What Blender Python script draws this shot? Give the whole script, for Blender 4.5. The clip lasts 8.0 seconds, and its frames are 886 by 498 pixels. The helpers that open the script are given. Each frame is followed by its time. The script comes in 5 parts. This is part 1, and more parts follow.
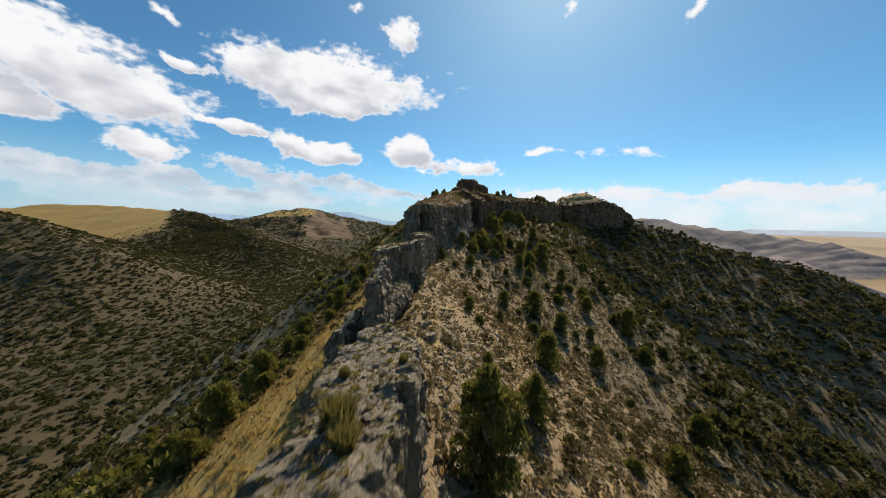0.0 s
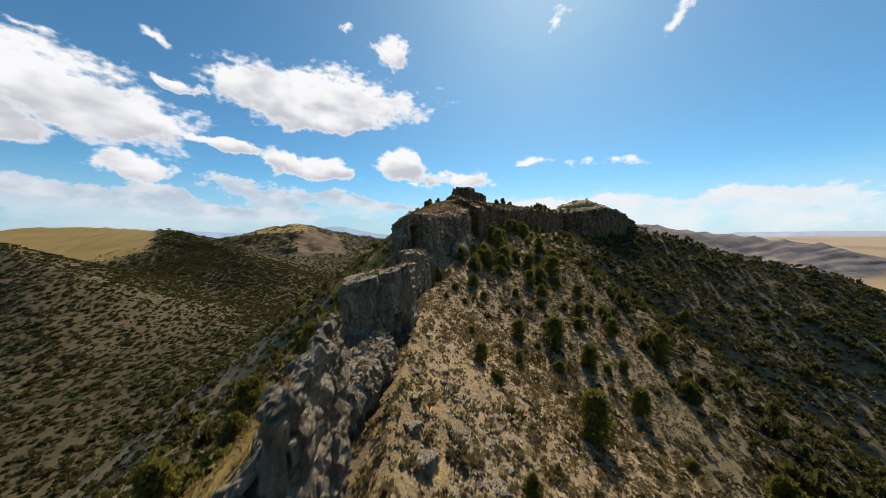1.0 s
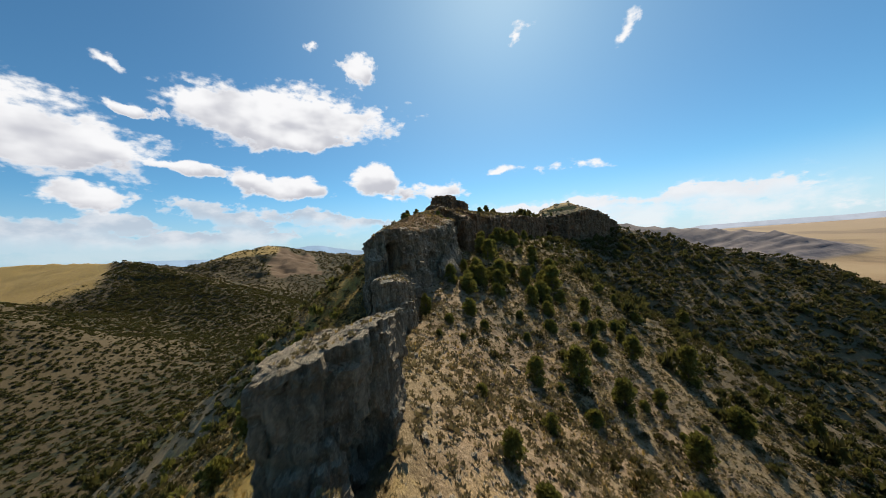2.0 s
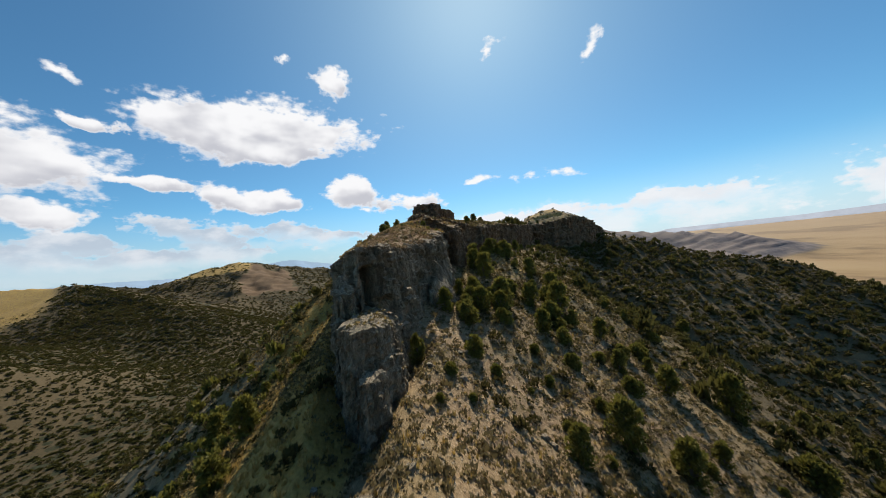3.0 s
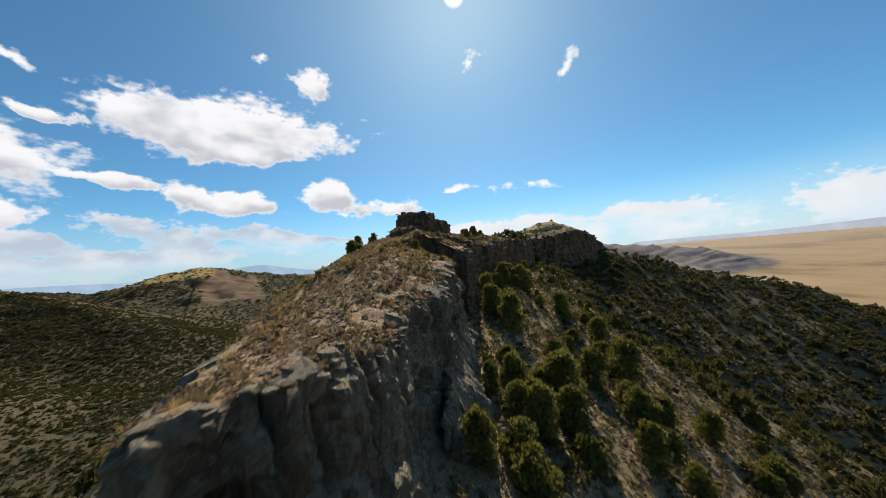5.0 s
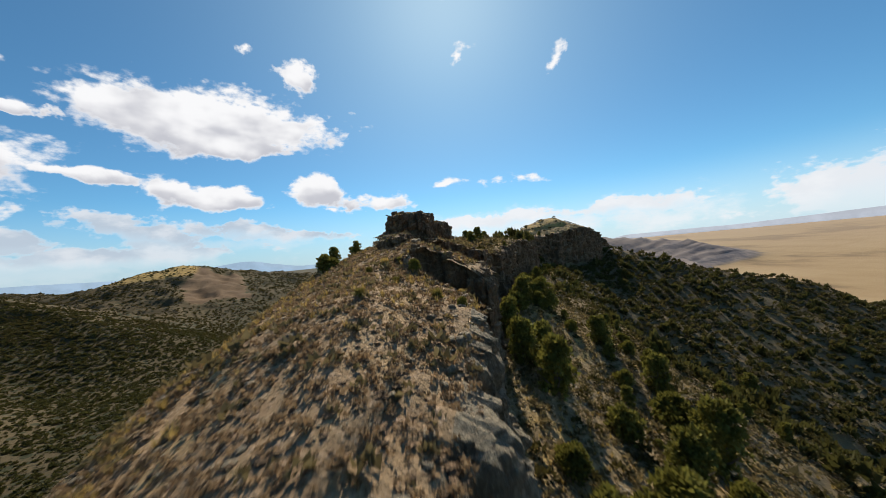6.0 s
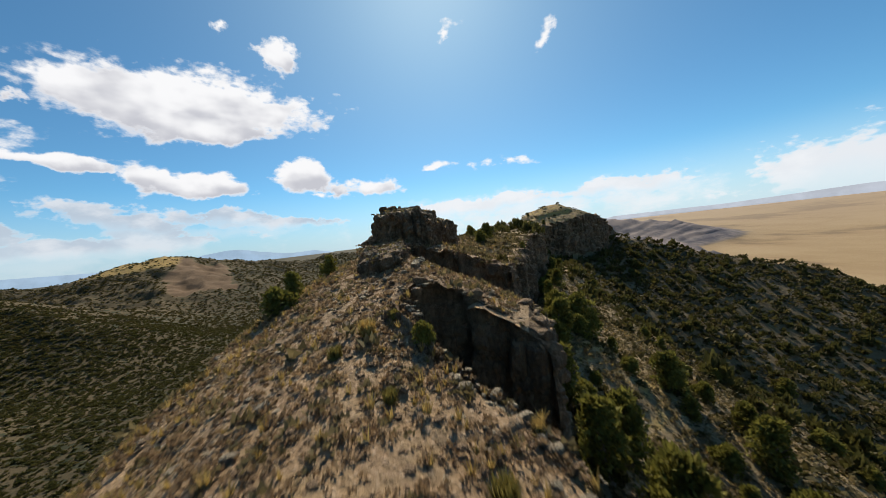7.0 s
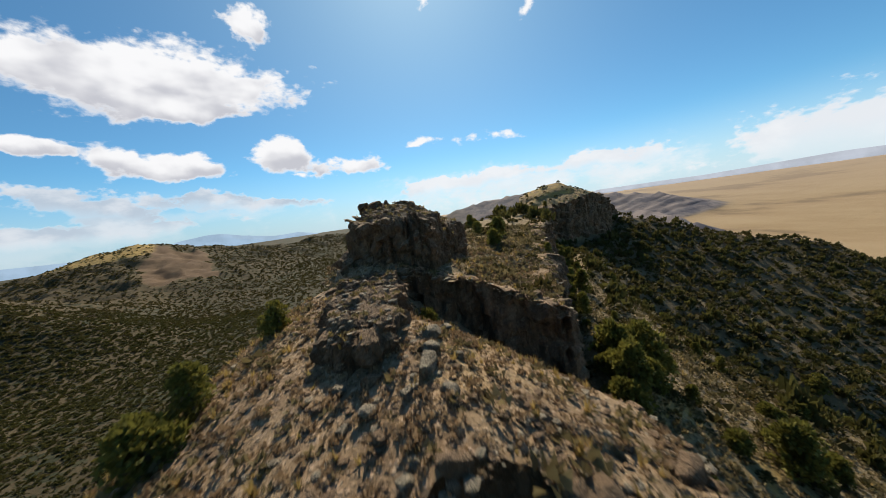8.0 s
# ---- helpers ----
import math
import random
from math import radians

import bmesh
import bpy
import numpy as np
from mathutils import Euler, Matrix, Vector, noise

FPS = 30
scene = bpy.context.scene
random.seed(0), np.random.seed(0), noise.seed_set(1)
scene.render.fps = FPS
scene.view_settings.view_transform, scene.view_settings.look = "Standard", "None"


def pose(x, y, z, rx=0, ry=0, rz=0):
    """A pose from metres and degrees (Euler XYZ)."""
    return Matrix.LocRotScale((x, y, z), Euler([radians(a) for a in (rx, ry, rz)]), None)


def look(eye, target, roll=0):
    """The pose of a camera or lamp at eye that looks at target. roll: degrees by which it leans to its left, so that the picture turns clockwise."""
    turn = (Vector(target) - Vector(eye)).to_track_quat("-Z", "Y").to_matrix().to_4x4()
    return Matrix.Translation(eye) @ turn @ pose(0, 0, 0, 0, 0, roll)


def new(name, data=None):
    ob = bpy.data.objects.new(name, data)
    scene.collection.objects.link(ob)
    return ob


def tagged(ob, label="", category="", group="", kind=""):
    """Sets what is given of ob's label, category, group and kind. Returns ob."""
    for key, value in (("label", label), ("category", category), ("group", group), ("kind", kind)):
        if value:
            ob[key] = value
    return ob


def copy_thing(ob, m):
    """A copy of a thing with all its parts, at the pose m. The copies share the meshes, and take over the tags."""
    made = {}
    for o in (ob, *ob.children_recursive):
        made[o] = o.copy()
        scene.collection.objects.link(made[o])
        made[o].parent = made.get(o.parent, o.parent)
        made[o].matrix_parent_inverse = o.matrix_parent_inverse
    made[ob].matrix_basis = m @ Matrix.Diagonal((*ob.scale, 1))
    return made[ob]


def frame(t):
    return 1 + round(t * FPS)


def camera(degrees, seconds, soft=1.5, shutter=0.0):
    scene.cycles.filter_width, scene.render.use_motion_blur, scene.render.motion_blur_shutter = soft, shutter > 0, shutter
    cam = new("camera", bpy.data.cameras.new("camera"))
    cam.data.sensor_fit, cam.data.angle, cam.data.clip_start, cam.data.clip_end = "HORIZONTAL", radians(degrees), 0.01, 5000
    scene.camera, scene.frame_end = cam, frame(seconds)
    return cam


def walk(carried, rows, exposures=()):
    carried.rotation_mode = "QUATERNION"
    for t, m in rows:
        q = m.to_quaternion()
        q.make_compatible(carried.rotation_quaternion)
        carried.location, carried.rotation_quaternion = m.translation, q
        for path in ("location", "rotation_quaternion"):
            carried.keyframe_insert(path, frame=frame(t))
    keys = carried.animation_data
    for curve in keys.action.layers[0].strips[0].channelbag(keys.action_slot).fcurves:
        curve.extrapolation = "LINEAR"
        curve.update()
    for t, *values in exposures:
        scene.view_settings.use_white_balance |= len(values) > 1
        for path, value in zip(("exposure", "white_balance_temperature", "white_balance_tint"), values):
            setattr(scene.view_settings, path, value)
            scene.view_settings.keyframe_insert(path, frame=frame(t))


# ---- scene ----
cam = camera(109.1, 8.0, soft=0.65, shutter=0.28)
ROWS = [
    (0.0, 0.00, 0.00, 5.00, 0.01, -4.40, -1.30),
    (0.5, -0.06, 6.10, 5.19, -0.04, -3.40, -0.99),
    (1.0, -0.34, 12.19, 5.46, -1.06, -2.28, 0.41),
    (1.5, -0.64, 18.05, 5.90, -2.89, -1.31, 2.50),
    (3.0, -1.42, 35.07, 7.78, -8.69, 1.07, 6.13),
    (3.5, -1.41, 41.28, 8.65, -9.91, 1.53, 6.09),
    (4.0, -1.18, 47.74, 9.61, -10.91, 1.89, 5.55),
    (4.5, -0.82, 53.79, 10.77, -11.80, 2.10, 5.04),
    (5.0, -0.64, 59.43, 12.23, -12.74, 2.05, 5.00),
    (6.5, 1.56, 79.33, 17.08, -15.30, -0.45, 6.05),
    (7.0, 2.40, 85.61, 18.89, -16.20, -2.20, 6.62),
    (7.5, 3.48, 91.86, 20.62, -17.12, -4.13, 7.33),
    (8.0, 4.50, 97.96, 22.14, -18.65, -6.55, 8.16),
]
walk(cam, [(t, pose(x, y, z, 90 + pitch, roll, yaw)) for t, x, y, z, yaw, pitch, roll in ROWS])

# ---- world, sun, exposure ----
SUN_AZ, SUN_EL = 19.0, 40.5
scene.view_settings.exposure = 0.0


def node(tree, kind, operation="", dimensions="", vector_type=""):
    n = tree.nodes.new(kind)
    if operation:
        n.operation = operation
    if dimensions:
        n.noise_dimensions = dimensions
    if vector_type:
        n.vector_type = vector_type
    return n


def math_node(tree, op, a, b=None, c=None, clamp=False):
    n = tree.nodes.new("ShaderNodeMath")
    n.operation, n.use_clamp = op, clamp
    for socket, value in zip(n.inputs, (a, b, c)):
        if value is None:
            continue
        if hasattr(value, "links"):
            tree.links.new(value, socket)
        else:
            socket.default_value = value
    return n.outputs[0]


def ramp(tree, value, low, high, out0=0.0, out1=1.0):
    n = tree.nodes.new("ShaderNodeMapRange")
    n.interpolation_type = "SMOOTHSTEP"
    tree.links.new(value, n.inputs[0])
    for k, v in zip((1, 2, 3, 4), (low, high, out0, out1)):
        n.inputs[k].default_value = v
    return n.outputs[0]


def mix_colour(tree, fac, a, b, blend="MIX"):
    n = tree.nodes.new("ShaderNodeMix")
    n.data_type, n.blend_type = "RGBA", blend
    for socket, value in ((n.inputs[0], fac), (n.inputs[6], a), (n.inputs[7], b)):
        if hasattr(value, "links"):
            tree.links.new(value, socket)
        elif isinstance(value, (int, float)):
            socket.default_value = value
        else:
            socket.default_value = (*value, 1.0)
    return n.outputs[2]


# clouds: azimuth from north (y), elevation, half width, half height, tilt, all in degrees
CUMULUS = [
    (-47.0, 15.6, 11.2, 4.7, -10), (-60.0, 14.6, 8.0, 4.2, -4), (-54.5, 11.4, 6.0, 1.9, 4), (-33.5, 13.7, 6.6, 1.0, -6),
    (-19.0, 21.2, 15.4, 5.2, 1), (-29.0, 22.3, 7.4, 2.9, 8), (-18.5, 18.2, 8.6, 1.8, 0), (-7.6, 29.2, 3.4, 2.2, -6),
    (-38.7, 20.1, 2.0, 1.0, -10), (-43.1, 8.9, 3.4, 2.2, 0), (-26.0, 11.6, 3.4, 2.6, 0), (-20.5, 11.0, 6.8, 2.0, -3), (-6.3, 11.9, 4.6, 3.2, 0), (5.0, 9.9, 6.6, 2.0, 0),
]
SCRAPS = [
    (-12.4, 9.9, 2.4, 0.7, 0), (-4.9, 9.3, 2.4, 0.7, 0), (16.0, 12.9, 3.7, 0.7, 3), (24.4, 12.0, 2.6, 0.8, -6), (-30.0, 25.3, 6.0, 0.9, 6),
    (29.9, 11.7, 2.9, 1.0, -10), (20.7, 32.2, 1.6, 1.3, 20), (37.2, 28.2, 1.3, 2.4, -28), (-50.0, 21.9, 3.4, 0.6, -14), (-15.5, 31.4, 1.0, 0.8, 0), (-39.5, 25.0, 1.6, 0.6, -10),
]
LOW = [
    (-49.0, 4.6, 13.0, 2.5, -3), (-40.0, 5.6, 5.0, 1.6, -4), (-32.3, 7.4, 4.0, 1.8, -4), (-27.0, 5.8, 7.0, 1.7, -8), (-17.5, 6.4, 7.0, 1.3, -5), (-9.0, 4.9, 9.0, 0.8, -2), (-30.0, 3.4, 14.0, 1.5, 0),
    (72.0, 3.2, 12.0, 3.8, 4), (25.0, 4.6, 15.0, 1.4, 2), (46.0, 4.4, 9.0, 1.5, 0),
]
BANKS = [
    (-38.9, 2.6, 26.0, 2.6, 0), (-20.0, 4.4, 16.0, 1.6, 0),
    (30.0, 3.0, 30.0, 3.4, 0), (47.0, 2.6, 9.0, 2.4, 0), (96.0, 2.5, 24.0, 4.0, 0), (-85.0, 6.0, 20.0, 4.0, 0),
]


def build_world():
    world = bpy.data.worlds.new("world")
    scene.world = world
    world.use_nodes = True
    tree = world.node_tree
    tree.nodes.clear()
    sky = node(tree, "ShaderNodeTexSky")
    sky.sky_type, sky.sun_disc = "NISHITA", False
    sky.sun_elevation, sky.sun_rotation = radians(SUN_EL), radians(SUN_AZ)
    sky.altitude, sky.air_density, sky.dust_density, sky.ozone_density = 1900, 1.0, 0.6, 2.0
    where = node(tree, "ShaderNodeTexCoord").outputs["Generated"]
    split = node(tree, "ShaderNodeSeparateXYZ")
    tree.links.new(where, split.inputs[0])
    x, y, z = split.outputs
    az = math_node(tree, "MULTIPLY", math_node(tree, "ARCTAN2", x, y), 180 / math.pi)
    el = math_node(tree, "MULTIPLY", math_node(tree, "ARCSINE", z), 180 / math.pi)
    place = node(tree, "ShaderNodeCombineXYZ")
    tree.links.new(az, place.inputs[0])
    tree.links.new(el, place.inputs[1])
    # outlines wander off the plain ovals
    swirl = node(tree, "ShaderNodeTexNoise", dimensions="2D")
    swirl.inputs["Scale"].default_value, swirl.inputs["Detail"].default_value, swirl.inputs["Roughness"].default_value = 0.16, 5.0, 0.55
    tree.links.new(place.outputs[0], swirl.inputs["Vector"])
    wander = node(tree, "ShaderNodeVectorMath", operation="MULTIPLY_ADD")
    tree.links.new(swirl.outputs["Color"], wander.inputs[0])
    wander.inputs[1].default_value = (9.0, 3.2, 0.0)
    centred = node(tree, "ShaderNodeVectorMath", operation="SUBTRACT")
    tree.links.new(place.outputs[0], centred.inputs[0])
    centred.inputs[1].default_value = (4.5, 1.6, 0.0)
    tree.links.new(centred.outputs[0], wander.inputs[2])
    shape_place = wander.outputs[0]
    # billows, finer towards the horizon
    stretch = node(tree, "ShaderNodeVectorMath", operation="MULTIPLY")
    tree.links.new(place.outputs[0], stretch.inputs[0])
    stretch.inputs[1].default_value = (0.8, 1.5, 1.0)
    big = node(tree, "ShaderNodeTexNoise", dimensions="2D")
    big.inputs["Scale"].default_value, big.inputs["Detail"].default_value, big.inputs["Roughness"].default_value = 0.17, 9.0, 0.56
    tree.links.new(stretch.outputs[0], big.inputs["Vector"])
    fine = node(tree, "ShaderNodeTexNoise", dimensions="2D")
    fine.inputs["Scale"].default_value, fine.inputs["Detail"].default_value = 0.9, 8.0
    tree.links.new(stretch.outputs[0], fine.inputs["Vector"])

    def family(table, base=1.0):
        """How deep a place lies in the clouds of a table, and how high within them."""
        total, high, weight = None, None, None
        for a, e, w, h, tilt in table:
            m = node(tree, "ShaderNodeMapping", vector_type="TEXTURE")
            tree.links.new(shape_place, m.inputs[0])
            m.inputs["Location"].default_value = (a, e, 0)
            m.inputs["Rotation"].default_value = (0, 0, radians(tilt))
            m.inputs["Scale"].default_value = (w, h, 1)
            level = node(tree, "ShaderNodeSeparateXYZ")
            tree.links.new(m.outputs[0], level.inputs[0])
            # flat base, round top
            flat = node(tree, "ShaderNodeCombineXYZ")
            tree.links.new(level.outputs[0], flat.inputs[0])
            tree.links.new(math_node(tree, "MAXIMUM", level.outputs[1], math_node(tree, "MULTIPLY", level.outputs[1], -base)), flat.inputs[1])
            size = node(tree, "ShaderNodeVectorMath", operation="LENGTH")
            tree.links.new(flat.outputs[0], size.inputs[0])
            d = math_node(tree, "SUBTRACT", 1.0, size.outputs["Value"])
            share = math_node(tree, "MAXIMUM", math_node(tree, "ADD", d, 0.35), 0.001)
            part_high = math_node(tree, "MULTIPLY", share, level.outputs[1])
            total = d if total is None else math_node(tree, "SMOOTH_MAX", total, d, 0.15)
            high = part_high if high is None else math_node(tree, "ADD", high, part_high)
            weight = share if weight is None else math_node(tree, "ADD", weight, share)
        return total, math_node(tree, "DIVIDE", high, weight)

    def billow(total, amount, edge, swell=0.06):
        rough = math_node(tree, "MULTIPLY", math_node(tree, "SUBTRACT", big.outputs[0], 0.5), amount * 1.6)
        small = math_node(tree, "MULTIPLY", math_node(tree, "SUBTRACT", fine.outputs[0], 0.5), amount * 0.62)
        d = math_node(tree, "ADD", math_node(tree, "ADD", math_node(tree, "ADD", total, swell), rough), small)
        return d, ramp(tree, d, -0.04, edge)

    cumulus, level = family(CUMULUS, 1.35)
    d1, a1 = billow(cumulus, 0.85, 0.34, 0.1)
    d2, a2 = billow(family(SCRAPS)[0], 2.2, 1.0, -0.1)
    d3, a3 = billow(family(BANKS)[0], 1.3, 1.0)
    a3 = math_node(tree, "MULTIPLY", a3, ramp(tree, az, 0.0, 25.0, 0.3, 0.7))
    low_total, low_level = family(LOW)
    d4, a4 = billow(low_total, 1.1, 0.3)
    a4 = math_node(tree, "MULTIPLY", a4, ramp(tree, low_level, -0.9, 0.3, 0.25, 0.95))
    cover = math_node(tree, "MAXIMUM", math_node(tree, "MAXIMUM", math_node(tree, "MAXIMUM", a1, a2), a3), a4)
    # thick middles turn grey, thin rims stay white
    soft = node(tree, "ShaderNodeTexNoise", dimensions="2D")
    soft.inputs["Scale"].default_value, soft.inputs["Detail"].default_value, soft.inputs["Roughness"].default_value = 0.2, 2.5, 0.5
    tree.links.new(stretch.outputs[0], soft.inputs["Vector"])
    low = math_node(tree, "ADD", math_node(tree, "MULTIPLY", level, -0.6), math_node(tree, "MULTIPLY", math_node(tree, "SUBTRACT", soft.outputs[0], 0.5), 1.5))
    shade = math_node(tree, "MULTIPLY", ramp(tree, low, -0.38, 0.40), ramp(tree, d1, 0.08, 0.45))
    white = mix_colour(tree, math_node(tree, "MULTIPLY", shade, 0.9), (0.95, 0.95, 0.965), (0.53, 0.54, 0.60))
    grey = math_node(tree, "MULTIPLY", math_node(tree, "MAXIMUM", a3, a4), ramp(tree, big.outputs[0], 0.66, 0.42, 0.5, 1.0))
    grey = math_node(tree, "MULTIPLY", grey, math_node(tree, "SUBTRACT", 1.0, a1))
    white = mix_colour(tree, math_node(tree, "MULTIPLY", grey, ramp(tree, az, 0.0, 20.0, 1.0, 0.3)), white, (0.49, 0.575, 0.68))
    # haze near the horizon
    sunward = math_node(tree, "ADD", math_node(tree, "MULTIPLY", x, math.sin(radians(SUN_AZ))), math_node(tree, "MULTIPLY", y, math.cos(radians(SUN_AZ))))
    haze = math_node(tree, "MULTIPLY", ramp(tree, el, -1.0, 11.0, 0.85, 0.0), ramp(tree, sunward, -0.4, 0.25, 0.25, 1.0))
    scaled = mix_colour(tree, 1.0, sky.outputs[0], (0.062, 0.106, 0.114), "MULTIPLY")
    hazy = mix_colour(tree, haze, scaled, mix_colour(tree, ramp(tree, az, -25.0, 25.0), (0.45, 0.58, 0.71), (0.62, 0.74, 0.86)))
    # bright air round the sun
    sun_dir = (math.sin(radians(SUN_AZ)) * math.cos(radians(SUN_EL)), math.cos(radians(SUN_AZ)) * math.cos(radians(SUN_EL)), math.sin(radians(SUN_EL)))
    near = node(tree, "ShaderNodeVectorMath", operation="DOT_PRODUCT")
    tree.links.new(where, near.inputs[0])
    near.inputs[1].default_value = sun_dir
    glow = math_node(tree, "POWER", math_node(tree, "MAXIMUM", near.outputs["Value"], 0.0), 60.0)
    wide_glow = math_node(tree, "POWER", math_node(tree, "MAXIMUM", near.outputs["Value"], 0.0), 9.0)
    hazy = mix_colour(tree, math_node(tree, "MULTIPLY", wide_glow, 0.32), hazy, (0.62, 0.86, 1.0))
    bright = mix_colour(tree, math_node(tree, "MULTIPLY", glow, 0.2), hazy, (0.85, 0.95, 1.0))
    bright = mix_colour(tree, ramp(tree, near.outputs["Value"], math.cos(radians(1.7)), math.cos(radians(0.7))), bright, (1.3, 1.3, 1.25))
    final = mix_colour(tree, cover, bright, white)
    back = node(tree, "ShaderNodeBackground")
    tree.links.new(final, back.inputs[0])
    back.inputs[1].default_value = 1.0
    out = node(tree, "ShaderNodeOutputWorld")
    tree.links.new(back.outputs[0], out.inputs[0])


build_world()
sun = new("sun", bpy.data.lights.new("sun", "SUN"))
sun.data.energy, sun.data.angle, sun.data.color = 6.0, radians(0.53), (1.0, 0.89, 0.69)
sun.matrix_world = look((0, 0, 300), (-math.sin(radians(SUN_AZ)) * 300, -math.cos(radians(SUN_AZ)) * 300, 300 - 300 * math.tan(radians(SUN_EL))))


# ---- noise and shapes in numpy ----
def hash_unit(*cells):
    h = np.zeros(np.broadcast(*cells).shape, dtype=np.uint64)
    for k, c in enumerate(cells):
        h = (h ^ (np.asarray(c).astype(np.int64).astype(np.uint64) * np.uint64((0x9E3779B97F4A7C15, 0xC2B2AE3D27D4EB4F, 0x165667B19E3779F9, 0x27D4EB2F165667C5)[k]))) * np.uint64(0xBF58476D1CE4E5B9)
        h ^= h >> np.uint64(29)
    return (h >> np.uint64(11)).astype(np.float64) / float(1 << 53)


def value_noise(*p, seed=0):
    """Smooth noise from -1 to 1 in one, two or three dimensions."""
    p = [np.asarray(c, dtype=float) for c in p]
    base = [np.floor(c) for c in p]
    part = [c - b for c, b in zip(p, base)]
    part = [f * f * f * (f * (f * 6 - 15) + 10) for f in part]
    total = 0.0
    for corner in range(2 ** len(p)):
        weight, cells = 1.0, []
        for k in range(len(p)):
            bit = (corner >> k) & 1
            weight = weight * (part[k] if bit else 1 - part[k])
            cells.append(base[k] + bit)
        total = total + weight * hash_unit(*cells, np.full_like(cells[0], seed))
    return total * 2 - 1


def fbm(*p, octaves=4, seed=0, gain=0.5):
    total, size, high = 0.0, 1.0, 0.0
    for k in range(octaves):
        total = total + size * value_noise(*[c * 2.03 ** k + 17.3 * k for c in p], seed=seed + k)
        high += size
        size *= gain
    return total / high


def cells_1d(u, seed):
    """Jittered cells on a line: a random number of the cell, and the distance to its nearer edge."""
    base = np.floor(u)
    edges = [base + k + 0.7 * (hash_unit(base + k, np.full_like(base, seed)) - 0.5) for k in (-1, 0, 1, 2)]
    index = sum((u > e).astype(float) for e in edges)
    lower = np.select([index == 1, index == 2, index == 3], edges[0:3], edges[0])
    upper = np.select([index == 1, index == 2, index == 3], edges[1:4], edges[1])
    return hash_unit(base + index, np.full_like(base, seed + 7)), np.minimum(u - lower, upper - u)


def segment_distance(x, y, a, b):
    ax, ay, bx, by = a[0], a[1], b[0], b[1]
    length = max((bx - ax) ** 2 + (by - ay) ** 2, 1e-9)
    s = np.clip(((x - ax) * (bx - ax) + (y - ay) * (by - ay)) / length, 0, 1)
    return np.hypot(x - ax - s * (bx - ax), y - ay - s * (by - ay)), s


def inside(x, y, loop):
    """Distance to a closed line, positive inside."""
    d, odd = np.full(np.shape(x), 1e9), np.zeros(np.shape(x), dtype=bool)
    for a, b in zip(loop, loop[1:] + loop[:1]):
        d = np.minimum(d, segment_distance(x, y, a, b)[0])
        crosses = (a[1] > y) != (b[1] > y)
        odd ^= crosses & (x < (b[0] - a[0]) * (y - a[1]) / ((b[1] - a[1]) or 1e-9) + a[0])
    return np.where(odd, d, -d)


def step(v, low, high):
    f = np.clip((v - low) / (high - low), 0, 1)
    return f * f * (3 - 2 * f)


# ---- the lie of the land ----
def rolling_zone(x, y):
    """The smooth grassy hill."""
    return step(-x - 0.80 * y, -10, 60) * step(np.hypot(x, y), 620, 760)


def dark_side(x, y):
    """The brushy flank of the middle hill, turned away from the sun."""
    across, along = -0.51 * (x + 560) - 0.86 * (y - 700), 0.86 * (x + 560) - 0.51 * (y - 700)
    return step(across, -8, 14) * (1 - step(across, 170, 215)) * step(along, -260, -120) * (1 - step(along, 330, 420))


# crest lines as (x, y, z), each with its fall per metre
RIDGE_EAST = [(3, -70, -9), (0.5, -20, -5.2), (-1.5, 10, -4.2), (-2.5, 26, -3.2), (-2.5, 40, -2.8), (-2, 58, -2.6), (1, 66, -2.2), (4.5, 74, -1.2), (8.3, 82, 0.4),
              (11.4, 90, 2.4), (14, 97, 3.8), (16.5, 104, 5.0), (18.8, 111, 6.6), (22.5, 117, 8.6), (28, 125, 8.6), (42, 142, 7.5), (58, 159, 6), (74, 177, 4.5), (95, 188, 4), (126, 205, 4.5)]
RIDGE_WEST = [(-3, -70, -9), (-4, 10, -4.5), (-6.5, 24, -3.8), (-7.5, 40, -3.8), (-8, 56, -3), (-10, 70, -2), (-12.5, 86, -2), (-12.5, 96, 0.5), (-10.5, 106, 7), (-8, 113, 11), (-3, 124, 14.5),
              (6, 138, 16), (22, 150, 16), (42, 172, 16), (70, 204, 17), (95, 214, 19)]
SPUR_EAST = [(122, 210, 11), (165, 204, -0.5), (225, 190, -17.5), (330, 170, -52), (480, 150, -110)]
SPUR_LOW = [(1010, 1260, -30), (951, 1027, -38), (905, 810, -60), (827, 687, -70), (850, 560, -115), (900, 480, -170)]
HILL_NEAR = [(-900, 420, 34), (-470, 335, 6), (-340, 305, -26), (-287, 348, -56), (-212, 378, -84)]
HILL_DARK = [(-1100, 860, 38), (-860, 850, 36), (-560, 700, 21), (-500, 640, 20), (-400, 590, -5), (-300, 545, -32), (-240, 500, -70)]
HILL_SCAR = [(-1000, 1250, 20), (-700, 1130, 10), (-640, 1125, 24), (-570, 1120, 44), (-497, 1140, 54), (-445, 1175, 42), (-365, 1250, 24), (-255, 1376, -1), (-178, 1390, -9), (-90, 1560, 4), (20, 1600, -8), (160, 1500, -50)]
SCAR_SPUR = [(-560, 1120, 40), (-440, 960, -12), (-330, 760, -70)]
BACK_HILL = [(-1500, 1100, 30), (-1200, 1500, 10), (-400, 2200, -30), (300, 2600, -60)]
RANGE_EAST = [(820, 2255, 25), (938, 2209, 48), (1052, 2157, 66), (1236, 2057, 78), (1342, 1990, 79), (1478, 1891, 46), (1606, 1783, 18), (1755, 1637, -12), (1865, 1510, -36)]
